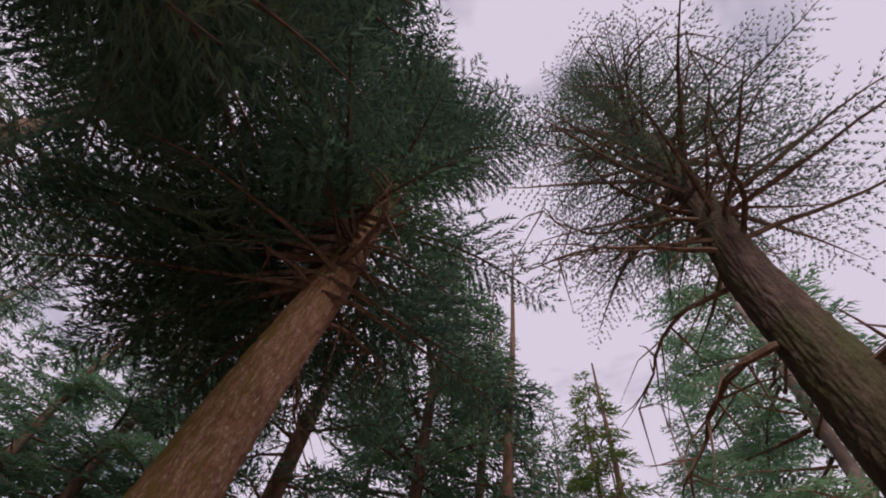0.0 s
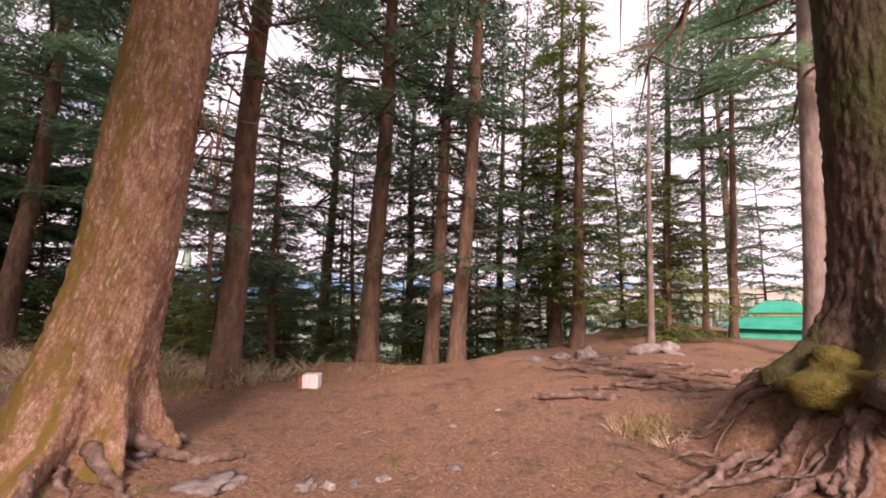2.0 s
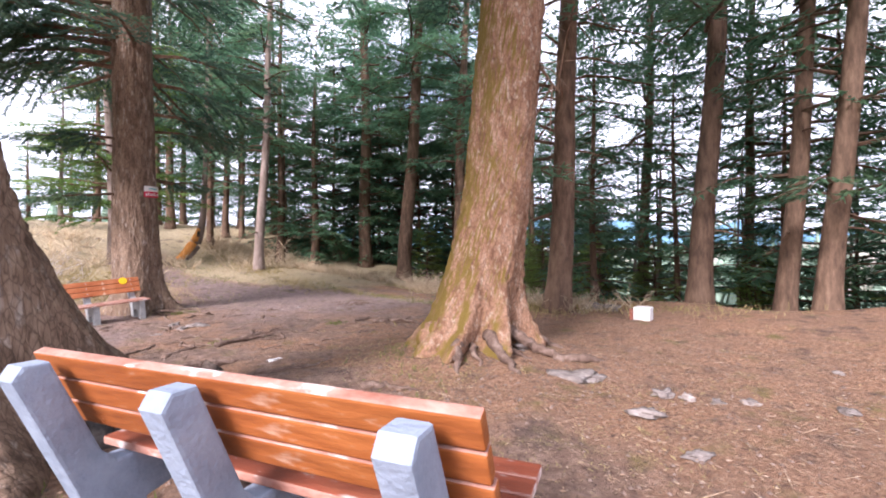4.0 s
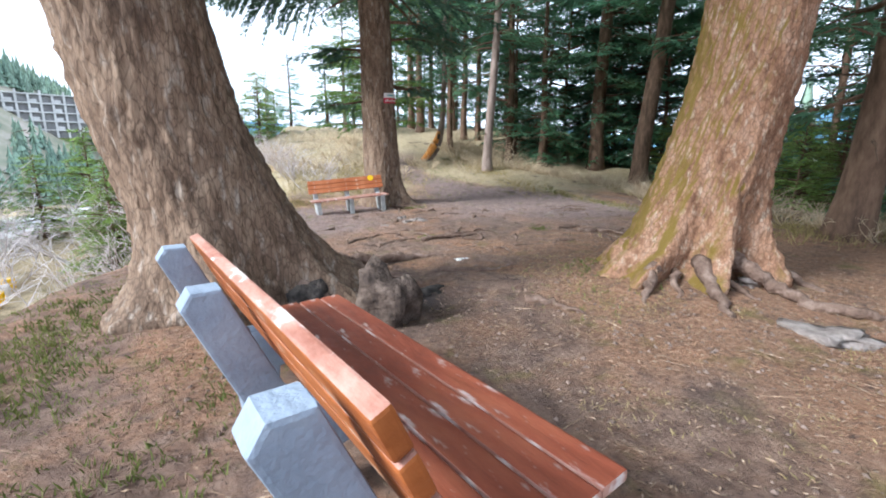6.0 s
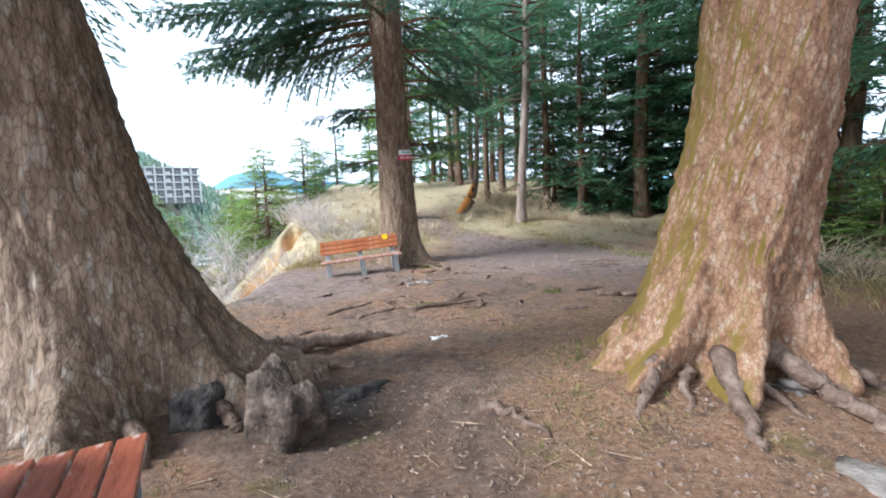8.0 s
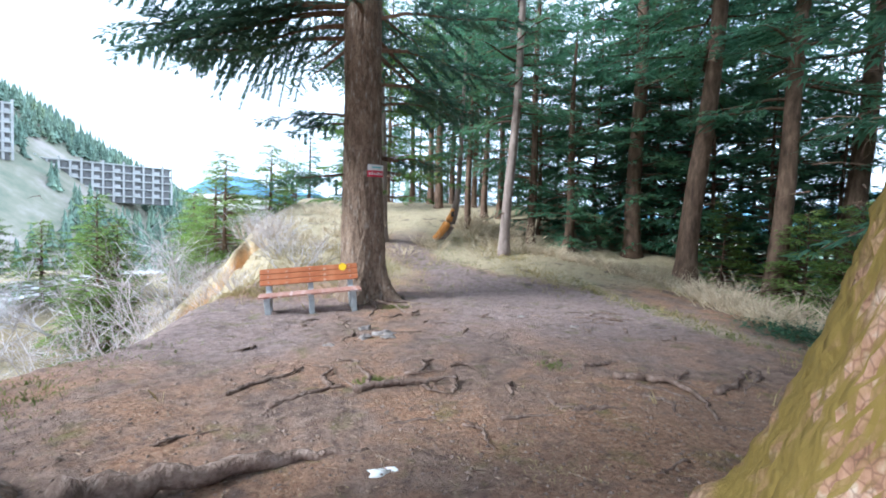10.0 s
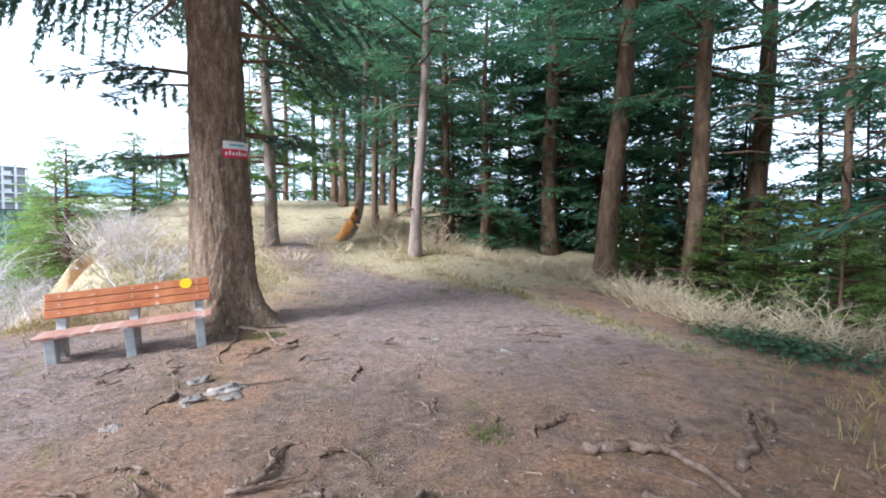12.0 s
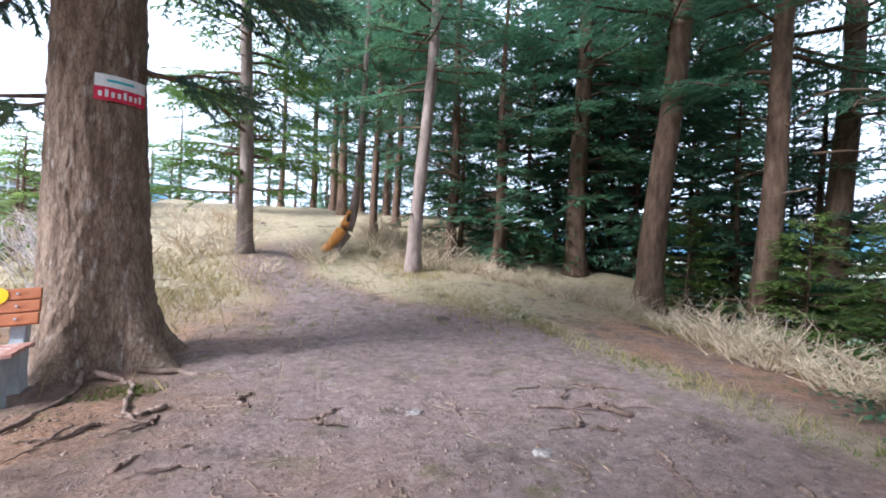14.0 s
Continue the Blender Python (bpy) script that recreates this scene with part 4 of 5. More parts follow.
# roots and stump at the feet of the great trees
def root(points, r, seed, group="surface roots", label="gnarled grey-brown surface root on the soil"):
    pts = spline(points, max(10, 5 * len(points)))
    rn = random.Random(seed)
    out = []
    for i, p in enumerate(pts):
        k = len(pts) - 1
        rr = r * (1 - 0.75 * i / k)
        out.append((p[0] + rn.uniform(-0.02, 0.02) * min(1, r / 0.03), p[1] + rn.uniform(-0.03, 0.03) * min(1, r / 0.03), ground_z(p[0], p[1]) + (p[2] if len(p) > 2 else 0) + rr * 0.35 + rn.uniform(-0.3, 0.4) * rr))
    ob = smooth(part("tree_root", tube(out, [r * (1 - 0.75 * i / (len(out) - 1)) * rn.uniform(0.88, 1.12) for i in range(len(out))], 9, seed, 0.12 if r < 0.06 else 0.06), M_ROOT))
    return tagged(ob, label, "tree root", group)


for i, (p, r) in enumerate((
        ([(-0.87, 6.58, 0), (-0.7, 6.9, 0), (-0.53, 7.17, 0), (-0.4, 7.45, 0)], 0.045), ([(-0.39, 6.3, 0), (-0.2, 6.6, 0), (0.0, 6.8, 0), (0.15, 6.85, 0)], 0.06),
        ([(0.0, 6.85, 0), (-0.12, 7.1, 0), (-0.1, 7.4, 0), (-0.32, 7.5, 0)], 0.04), ([(0.25, 6.75, 0), (0.6, 6.9, 0), (0.95, 6.95, 0.02), (1.22, 7.08, 0.02)], 0.07),
        ([(0.36, 6.8, 0), (0.33, 7.1, 0.02), (0.15, 7.5, 0)], 0.045), ([(1.2, 7.05, 0), (1.2, 6.85, 0), (1.15, 6.7, 0)], 0.05), ([(2.93, 7.16, 0), (3.2, 7.15, 0), (3.42, 7.0, 0.02), (3.48, 6.6, 0.02), (3.32, 6.1, 0)], 0.075),
        ([(3.05, 6.95, 0), (3.3, 6.75, 0), (3.45, 6.4, 0)], 0.04), ([(4.73, 7.5, 0), (4.6, 7.2, 0), (4.3, 7.0, 0), (4.05, 6.75, 0)], 0.05), ([(0.0, 11.6, 0.05), (0.4, 11.3, 0), (0.6, 10.7, 0), (0.9, 10.4, 0)], 0.05),
        ([(-0.1, 11.6, 0.05), (0.05, 11.1, 0), (0.0, 10.3, 0), (0.1, 9.9, 0)], 0.045), ([(0.2, 11.8, 0), (0.8, 11.6, 0), (1.2, 11.4, 0)], 0.06), ([(0.35, 9.2, 0), (0.6, 9.1, 0), (0.9, 9.15, 0)], 0.03),
        ([(-0.2, 8.6, 0), (-0.1, 9.0, 0), (-0.25, 9.5, 0)], 0.025), ([(0.55, 8.0, 0), (0.9, 7.9, 0), (1.4, 8.05, 0)], 0.03), ([(-0.95, 4.9, 0.06), (-0.5, 5.2, 0.02), (0.0, 5.5, 0), (0.5, 5.6, 0)], 0.10),
        ([(-0.9, 4.6, 0.10), (-0.5, 4.5, 0.04), (-0.1, 4.6, 0.0)], 0.12), ([(-1.0, 4.15, 0.10), (-0.7, 3.85, 0.05), (-0.45, 3.75, 0.0)], 0.11), ([(0.3, 4.9, 0), (0.8, 4.8, 0), (1.2, 5.0, 0)], 0.035),
        ([(2.43, 3.62, 0.13), (2.37, 3.36, 0.05), (2.28, 3.1, -0.01), (2.16, 2.85, -0.06)], 0.085), ([(2.72, 3.62, 0.13), (2.86, 3.38, 0.06), (3.02, 3.12, 0.0), (3.25, 2.9, -0.06)], 0.09), ([(2.98, 3.8, 0.12), (3.24, 3.6, 0.05), (3.55, 3.35, -0.05)], 0.085),
        ([(2.12, 3.78, 0.12), (1.94, 3.56, 0.03), (1.78, 3.36, -0.05)], 0.075), ([(2.56, 3.62, 0.06), (2.6, 3.35, 0.01), (2.7, 3.05, -0.05)], 0.045), ([(2.26, 3.7, 0.06), (2.12, 3.45, 0.0), (2.05, 3.2, -0.05)], 0.04),
        ([(2.95, 3.1, -0.03), (3.2, 2.85, 0.03), (3.5, 2.8, -0.03)], 0.07), ([(-1.2, 3.42, 0.06), (-1.02, 3.2, 0.0), (-0.98, 3.05, -0.06)], 0.07),
        ([(-0.98, 3.72, 0.12), (-0.72, 3.58, 0.03), (-0.6, 3.5, -0.04)], 0.08), ([(-0.9, 3.95, 0.12), (-0.6, 3.78, 0.04), (-0.42, 3.7, -0.04)], 0.08),
        ([(2.95, 6.63, 0), (3.1, 6.4, 0.02), (2.95, 6.12, 0)], 0.05), ([(2.12, 6.25, 0), (2.4, 6.3, 0.02), (2.67, 6.34, 0)], 0.05), ([(3.76, 6.75, 0), (4.1, 6.95, 0.02), (4.35, 7.2, 0.02), (4.66, 7.41, 0)], 0.06),
        ([(0.9, 3.7, 0), (1.1, 3.55, 0), (1.25, 3.3, 0)], 0.05), ([(1.5, 6.1, 0), (1.9, 6.2, 0), (2.3, 6.0, 0)], 0.03), ([(0.6, 6.0, 0), (1.0, 6.15, 0), (1.3, 6.05, 0)], 0.03))):
    root(p, r * (0.62 if p[0][1] > 5.4 else 0.9), i)
rnd = random.Random(15)
for i in range(84):
    x, y, a = rnd.uniform(-1.6, 4.9), rnd.uniform(5.0, 11.0), rnd.uniform(0, 6.28)
    p = [(x, y, -0.01)]
    for k in range(4):
        a += rnd.uniform(-0.9, 0.9)
        st = rnd.uniform(0.07, 0.17)
        p.append((p[-1][0] + math.cos(a) * st, p[-1][1] + math.sin(a) * st, rnd.uniform(-0.015, 0.015)))
    root(p, rnd.uniform(0.010, 0.026), 300 + i, "fine surface roots", "thin broken root half buried in the soil")
rnd = random.Random(12)
for i in range(52):
    a = rnd.uniform(1.0, 3.9)
    d0, ln = rnd.uniform(0.4, 1.25), rnd.uniform(0.5, 1.5)
    bend = rnd.uniform(-0.35, 0.35)
    p = [(3.95 + math.cos(a + bend * k * 0.3 + rnd.uniform(-0.1, 0.1)) * (d0 + ln * k / 4), -3.0 + math.sin(a + bend * k * 0.3 + rnd.uniform(-0.1, 0.1)) * (d0 + ln * k / 4), rnd.uniform(-0.03, 0.07)) for k in range(5)]
    root(p, rnd.choice((0.014, 0.02, 0.028, 0.04, 0.055)), 100 + i, "roots of the mound", "weathered root spread over the eroded mound")
for i in range(26):
    x, y, a = rnd.uniform(5.4, 10.5), rnd.uniform(-3.8, -1.0), rnd.uniform(1.1, 2.1)
    p = [(x + math.cos(a) * 0.32 * k + rnd.uniform(-0.12, 0.12), y + math.sin(a) * 0.32 * k + rnd.uniform(-0.1, 0.1), rnd.uniform(-0.03, 0.06)) for k in range(5)]
    root(p, rnd.choice((0.03, 0.045, 0.06, 0.075)), 500 + i, "roots of the ridge", "reddish-brown root crossing the bare ridge")


def lump(name, center, size, seed, material, label, category, group="", kind="", rough=0.35, squash=0.0, subdiv=3):
    bm = bmesh.new()
    bmesh.ops.create_icosphere(bm, subdivisions=subdiv, radius=1.0)
    rn = Vector((seed * 1.7, seed * 0.7, seed * 2.3))
    for v in bm.verts:
        q = v.co.copy()
        v.co *= 1 + rough * noise.noise(q * 1.3 + rn) + 0.35 * rough * noise.noise(q * 3.5 + rn)
        v.co = Vector((v.co.x * size[0], v.co.y * size[1], v.co.z * size[2]))
    ob = smooth(part(name, bm, material))
    ob.location = center
    ob.rotation_euler = (0, 0, seed * 1.1)
    return tagged(ob, label, category, group, kind)


lump("stump", (-0.33, 3.46, 0.12), (0.13, 0.22, 0.28), 4, M_STUMP, "gnarled grey root stump standing on charred soil", "stump", rough=0.8)
lump("charred_log", (0.0, 4.02, 0.0), (0.30, 0.10, 0.06), 9, M_CHAR, "black charred piece of root on the soil", "charred wood", rough=0.9)
# solid lump; the darkness of the root hollow is put into its black colour
lump("root_hollow_plug", (-0.92, 3.62, 0.10), (0.17, 0.13, 0.17), 12, M_CHAR, "charred black plug painted as the dark hollow between the leaning cedar roots", "charred wood", rough=0.6)
lump("tree_burl", (2.12, 4.22, ground_z(2.12, 4.22) + 0.10), (0.17, 0.17, 0.20), 6, M_BARK_RED, "knobbly russet burl at the tree foot", "burl", rough=0.6)
lump("mossy_mound", (3.66, -2.66, ground_z(3.66, -2.66) + 0.06), (0.60, 0.46, 0.29), 7, M_MOSS, "mossy hump of roots at the tree foot", "moss", rough=0.9, subdiv=4)


# ---- benches ----
def bench(m, slat_mat, leg_mat, label, sticker):
    """Slatted bench: x along it, y from the front edge back, z up."""
    b = thing("park_bench", label, "bench", m, "benches of the clearing")
    L = 1.80
    def slat(name, y0, z0, y1, z1, thick, k):
        bm = bmesh.new()
        block(bm, -L / 2, 0, min(-thick, 0), L / 2, math.hypot(y1 - y0, z1 - z0), max(-thick, 0), 0.009)
        bm.normal_update()
        for f in bm.faces:
            if name == "back_slat":
                # red-brown bench: front keeps the darker tone, rear gets the painted sky-lit one
                f.material_index = 1 if f.normal.y > 0.6 else 2 if f.normal.z > 0.6 else 0
            else:
                # orange bench: whole seat paled, wear plus sky reflection put into colour
                f.material_index = 1 if abs(f.normal.z) < 0.4 or slat_mat is not M_PAINT else 0
        ob = part(name, bm, M_PAINT_SKY_LIT if name == "back_slat" and slat_mat is M_PAINT else slat_mat, b)
        ob.data.materials.append(M_PAINT_EDGE)
        ob.data.materials.append(slat_mat)
        ob.matrix_local = Matrix.Translation((0.004 * math.sin(k * 5), y0, z0)) @ Matrix.Rotation(math.atan2(z1 - z0, y1 - y0), 4, "X")
        return ob
    for k in range(4):
        slat("seat_slat", 0.002 + k * 0.118, 0.47, 0.108 + k * 0.118, 0.466, 0.036, k)
    for k in range(3):
        s0, s1 = 0.215 + 0.25 * k, 0.215 + 0.25 * k + 0.228
        slat("back_slat", 0.545 + 0.175 * s0, 0.50 + 0.40 * s0, 0.545 + 0.175 * s1, 0.50 + 0.40 * s1, -0.042, k + 7)
    prof = [(0.03, 0.0), (0.17, 0.0), (0.18, 0.17), (0.24, 0.25), (0.40, 0.22), (0.42, 0.0), (0.58, 0.0), (0.61, 0.24), (0.855, 0.82), (0.825, 0.868), (0.745, 0.868), (0.575, 0.485), (0.52, 0.43), (0.03, 0.43)]
    for x in (-0.75, 0.0, 0.75):
        bm = bmesh.new()
        f = bm.faces.new([bm.verts.new((x - 0.05, p, q)) for p, q in prof])
        r = bmesh.ops.extrude_face_region(bm, geom=[f])
        bmesh.ops.translate(bm, verts=[v for v in r["geom"] if isinstance(v, bmesh.types.BMVert)], vec=(0.10, 0, 0))
        bmesh.ops.recalc_face_normals(bm, faces=bm.faces)
        bmesh.ops.bevel(bm, geom=[e for e in bm.edges if abs(e.verts[0].co.x - e.verts[1].co.x) < 1e-6], offset=0.012, segments=2, affect="EDGES", profile=0.6)
        part("concrete_leg", bm, leg_mat, b)
        bm = bmesh.new()
        for k in range(3):
            s = 0.33 + 0.25 * k
            bmesh.ops.create_cone(bm, cap_ends=True, segments=8, radius1=0.011, radius2=0.009, depth=0.012,
                                  matrix=Matrix.Translation((x, 0.545 + 0.175 * s - 0.041, 0.50 + 0.40 * s + 0.018)) @ Matrix.Rotation(radians(66), 4, "X"))
        part("bolt_heads", bm, M_WIRE, b)["kind"] = "stuff"
    for (nm, x, s, sx, sz, mt, th) in sticker:
        bm = bmesh.new()
        bmesh.ops.create_cone(bm, cap_ends=True, segments=24, radius1=1, radius2=1, depth=1)
        ob = part(nm, bm, mt, b)
        ob.matrix_local = Matrix.Translation((x, 0.545 + 0.175 * s - 0.042 - th, 0.50 + 0.40 * s + 0.019 + th * 0.4)) @ Matrix.Rotation(radians(66), 4, "X") @ Matrix.Diagonal((sx, sz, 0.004, 1))
    return b


# bench beside the leaning tree: front edge centre, turned to face the mossy tree
fA, nA = Vector((-0.584, 2.662, 0)), Vector((0.285, 1.095, 0))
cA, aA = (fA + nA) / 2, (fA - nA).normalized()
BA = Matrix.Translation((cA.x, cA.y, 0.0)) @ Matrix.Rotation(math.atan2(aA.y, aA.x), 4, "Z")
bench(BA, M_PAINT, M_CONCRETE, "worn red-brown slatted bench on blue-grey concrete legs", [("oval_plate", 0.66, 0.52, 0.085, 0.055, M_TEAL, 0.0), ("oval_plate_face", 0.66, 0.52, 0.06, 0.035, M_WHITE, 0.004)])
rB, lB = Vector((-0.333, 11.561, 0)), Vector((-2.076, 11.139, 0))
aB = (rB - lB).normalized()
bB = Vector((-aB.y, aB.x, 0))
cB = (rB + lB) / 2 - bB * 0.72
BB = Matrix.Translation((cB.x, cB.y, -0.155)) @ Matrix.Rotation(math.atan2(aB.y, aB.x), 4, "Z") @ Matrix.Rotation(radians(-4.6), 4, "Y")
bench(BB, M_PAINT_ORANGE, M_CONC_OLD, "orange-brown slatted bench on grey concrete legs below a cedar", [("yellow_disc", 0.62, 0.80, 0.075, 0.075, M_YELLOW, 0.0)])


# ---- sign on the cedar behind the bench ----
def tree_sign():
    cx, cy, cz, r = -0.41, 12.3, 2.70, 0.455
    s = thing("tree_sign", "small white and red printed sign nailed round the trunk", "sign")
    a0, a1 = radians(-70), radians(-10)
    def band(z0, z1, rr, b0=a0, b1=a1):
        V, Fc, n = [], [], 14
        for i in range(n + 1):
            a = b0 + (b1 - b0) * i / n
            for z, q in ((z0, rr), (z1, rr), (z1, rr - 0.012), (z0, rr - 0.012)):
                V.append((cx + math.cos(a) * q, cy + math.sin(a) * q, z + 0.03 * (a - a0)))
        for i in range(n):
            for k in range(4):
                Fc.append((i * 4 + k, i * 4 + 4 + k, i * 4 + 4 + (k + 1) % 4, i * 4 + (k + 1) % 4))
        return V, Fc
    part("upper_panel", band(cz, cz + 0.12, r), M_WHITE, s)
    part("lower_panel", band(cz - 0.13, cz, r + 0.001), M_REDP, s, "red lower band")
    part("hill_emblem", band(cz + 0.05, cz + 0.075, r + 0.004, radians(-58), radians(-28)), M_TEAL, s, "teal swoosh emblem")
    for k in range(8):
        b0 = radians(-66 + 6.4 * k)
        part("letter_bar", band(cz - 0.095, cz - 0.045 + 0.02 * (k % 3 == 1), r + 0.005, b0, b0 + radians(3.6)), M_WHITE, s)


tree_sign()


# ---- marker block and tent ----
def marker_block():
    m = Matrix.Translation((6.6, 4.02, ground_z(6.6, 4.02) + 0.0)) @ Matrix.Rotation(radians(14), 4, "Z")
    t = thing("marker_block", "white painted boundary block with a brick-red end", "marker stone", m)
    bm = bmesh.new()
    block(bm, -0.13, -0.15, 0, 0.13, 0.13, 0.24, 0.02)
    part("body", bm, M_WHITE, t)
    bm = bmesh.new()
    block(bm, -0.135, 0.134, 0.0, 0.10, 0.19, 0.20, 0.012)
    part("brick_end", bm, M_BRICK, t)


marker_block()


def tent():
    x, y = 19.0, -8.6
    z = ground_z(x, y)
    t = thing("tent", "bright green tarpaulin tent with a two-tier roof", "tent", Matrix.Translation((x, y, z)) @ Matrix.Rotation(radians(-20), 4, "Z"))
    def tier(w0, w1, z0, z1):
        bm = bmesh.new()
        lo = [bm.verts.new((sx * w0, sy * w0, z0)) for sx, sy in ((-1, -1), (1, -1), (1, 1), (-1, 1))]
        hi = [bm.verts.new((sx * w1, sy * w1, z1)) for sx, sy in ((-1, -1), (1, -1), (1, 1), (-1, 1))]
        for k in range(4):
            bm.faces.new((lo[k], lo[(k + 1) % 4], hi[(k + 1) % 4], hi[k]))
        bm.faces.new(hi)
        bmesh.ops.subdivide_edges(bm, edges=bm.edges[:], cuts=4, use_grid_fill=True)
        for v in bm.verts:
            v.co.z -= 0.04 * abs(noise.noise(v.co * 1.7))
        return bm
    part("wall_skirt", tier(1.75, 1.62, -0.1, 0.35), M_TARP, t)
    part("lower_roof", tier(1.9, 0.95, 0.34, 0.80), M_TARP, t)
    part("band", tier(1.0, 0.98, 0.79, 0.92), M_BUFF, t, "buff band between the tiers")
    part("upper_roof", tier(1.08, 0.42, 0.90, 1.32), M_TARP, t)


tent()

# stones
rnd = random.Random(21)
for x, y, sx, sy, sz in ((2.78, 3.47, 0.10, 0.07, 0.05), (2.70, 2.65, 0.26, 0.18, 0.04), (3.17, 1.32, 0.07, 0.06, 0.04), (2.91, 1.9, 0.09, 0.06, 0.04), (2.35, 1.75, 0.12, 0.08, 0.03), (2.95, 1.72, 0.05, 0.05, 0.04),
                         (3.0, 1.5, 0.05, 0.04, 0.03), (1.9, 1.2, 0.09, 0.05, 0.02), (0.05, 9.3, 0.12, 0.07, 0.04), (0.35, 9.0, 0.15, 0.09, 0.04), (0.1, 8.8, 0.10, 0.07, 0.03), (0.42, 8.75, 0.09, 0.07, 0.03),
                         (-0.25, 8.3, 0.12, 0.06, 0.02), (10.5, -0.9, 0.25, 0.2, 0.16), (10.2, -0.3, 0.2, 0.15, 0.12), (11.2, -2.2, 0.35, 0.3, 0.22), (11.5, -2.9, 0.3, 0.3, 0.2), (9.8, 0.3, 0.2, 0.2, 0.10), (4.9, 1.1, 0.06, 0.05, 0.02),
                         (3.6, 0.8, 0.08, 0.06, 0.02), (5.6, 0.6, 0.12, 0.05, 0.02), (1.2, 8.3, 0.05, 0.04, 0.02), (7.8, 5.6, 0.4, 0.22, 0.10), (3.4, 9.6, 0.06, 0.05, 0.02), (2.7, 10.4, 0.07, 0.05, 0.02)):
    lump("stone", (x, y, ground_z(x, y) + sz * 0.2), (sx, sy, sz), rnd.randint(1, 90), M_STONE, "pale grey stone half sunk in the soil", "stone", "loose stones", rough=0.95, subdiv=3)
for x, y in ((0.59, 5.33), (0.7, 5.36)):
    lump("paper_scrap", (x, y, ground_z(x, y) + 0.012), (0.07, 0.04, 0.012), 3, M_WHITE, "crumpled white paper scrap on the soil", "litter", "paper scraps", rough=0.9, subdiv=2)


# ---- undergrowth ----
def shrub_geometry(seed, stems, h, spread, r=0.008, forks=3):
    rn = random.Random(seed)
    gs = []
    def grow(p, d, ln, rad, depth):
        pts = [p]
        for k in range(3):
            d = (d + Vector((rn.uniform(-0.35, 0.35), rn.uniform(-0.35, 0.35), rn.uniform(-0.22, 0.2)))).normalized()
            pts.append(pts[-1] + d * ln / 3)
        gs.append(tube(pts, [rad, rad * 0.85, rad * 0.7, rad * 0.45], 3, cap=False))
        if depth:
            for _ in range(forks):
                q = pts[rn.randint(1, 3)]
                dd = (d + Vector((rn.uniform(-1, 1), rn.uniform(-1, 1), rn.uniform(-0.4, 0.7)))).normalized()
                grow(q, dd, ln * rn.uniform(0.4, 0.7), rad * 0.55, depth - 1)
    for _ in range(stems):
        a, s = rn.uniform(0, 6.28), rn.random() ** 0.5 * spread
        grow(Vector((math.cos(a) * s, math.sin(a) * s, -0.03)), Vector((math.cos(a) * 0.8, math.sin(a) * 0.8, 1.0)).normalized(), h * rn.uniform(0.6, 1.1), r, 2)
    return merge(*gs)


def shrub_mesh(seed, *a, material=M_DRY):
    me = bpy.data.meshes.new("dry_shrub")
    v, f = shrub_geometry(seed, *a)
    me.from_pydata(v, [], f)
    me.materials.append(material)
    return me


SHRUBS = [shrub_mesh(31, 20, 0.55, 0.5, 0.014, 2), shrub_mesh(32, 18, 0.62, 0.55, 0.013, 2), shrub_mesh(33, 22, 0.42, 0.6, 0.015, 2), shrub_mesh(34, 14, 0.8, 0.35, 0.012, 2)]
rnd = random.Random(44)
spots = []
for k in range(64):
    y = rnd.uniform(8.3, 19.5)
    spots.append((7.15 + 0.25 * math.sin(y) + 1.0 * rnd.random() ** 1.5 + 0.5 * float(S(10, 12.5, y)) - 2.4 * float(S(14.5, 19.5, y)), y, rnd.uniform(0.55, 0.95)))
for k in range(22):
    spots.append((rnd.uniform(3.0, 5.0), rnd.uniform(18.2, 26), rnd.uniform(0.8, 1.4)))
for k in range(26):
    spots.append((rnd.uniform(-5.5, -0.6), rnd.uniform(18.5, 27), rnd.uniform(0.6, 1.2)))
for k in range(12):
    spots.append((rnd.uniform(6.9, 8.6), rnd.uniform(5.2, 7.6), rnd.uniform(0.5, 0.9)))
spots += [(-5.5, 21.3, 1.3), (-6.1, 21.6, 1.3), (-4.9, 21.8, 1.1), (1.6, 19.5, 0.9), (1.2, 20.4, 0.9), (0.2, 18.2, 0.8), (4.35, -1.2, 0.3), (5.0, -0.9, 0.3)]
for x, y, s in spots:
    ob = tagged(new("dry_shrub", rnd.choice(SHRUBS)), "leafless straw-coloured scrub at the edge of the path", "shrub", "dry scrub")
    ob.matrix_world = Matrix.Translation((x, y, ground_z(x, y))) @ Matrix.Rotation(rnd.uniform(0, 6.28), 4, "Z") @ Matrix.Diagonal((s, s, s * 0.95, 1))


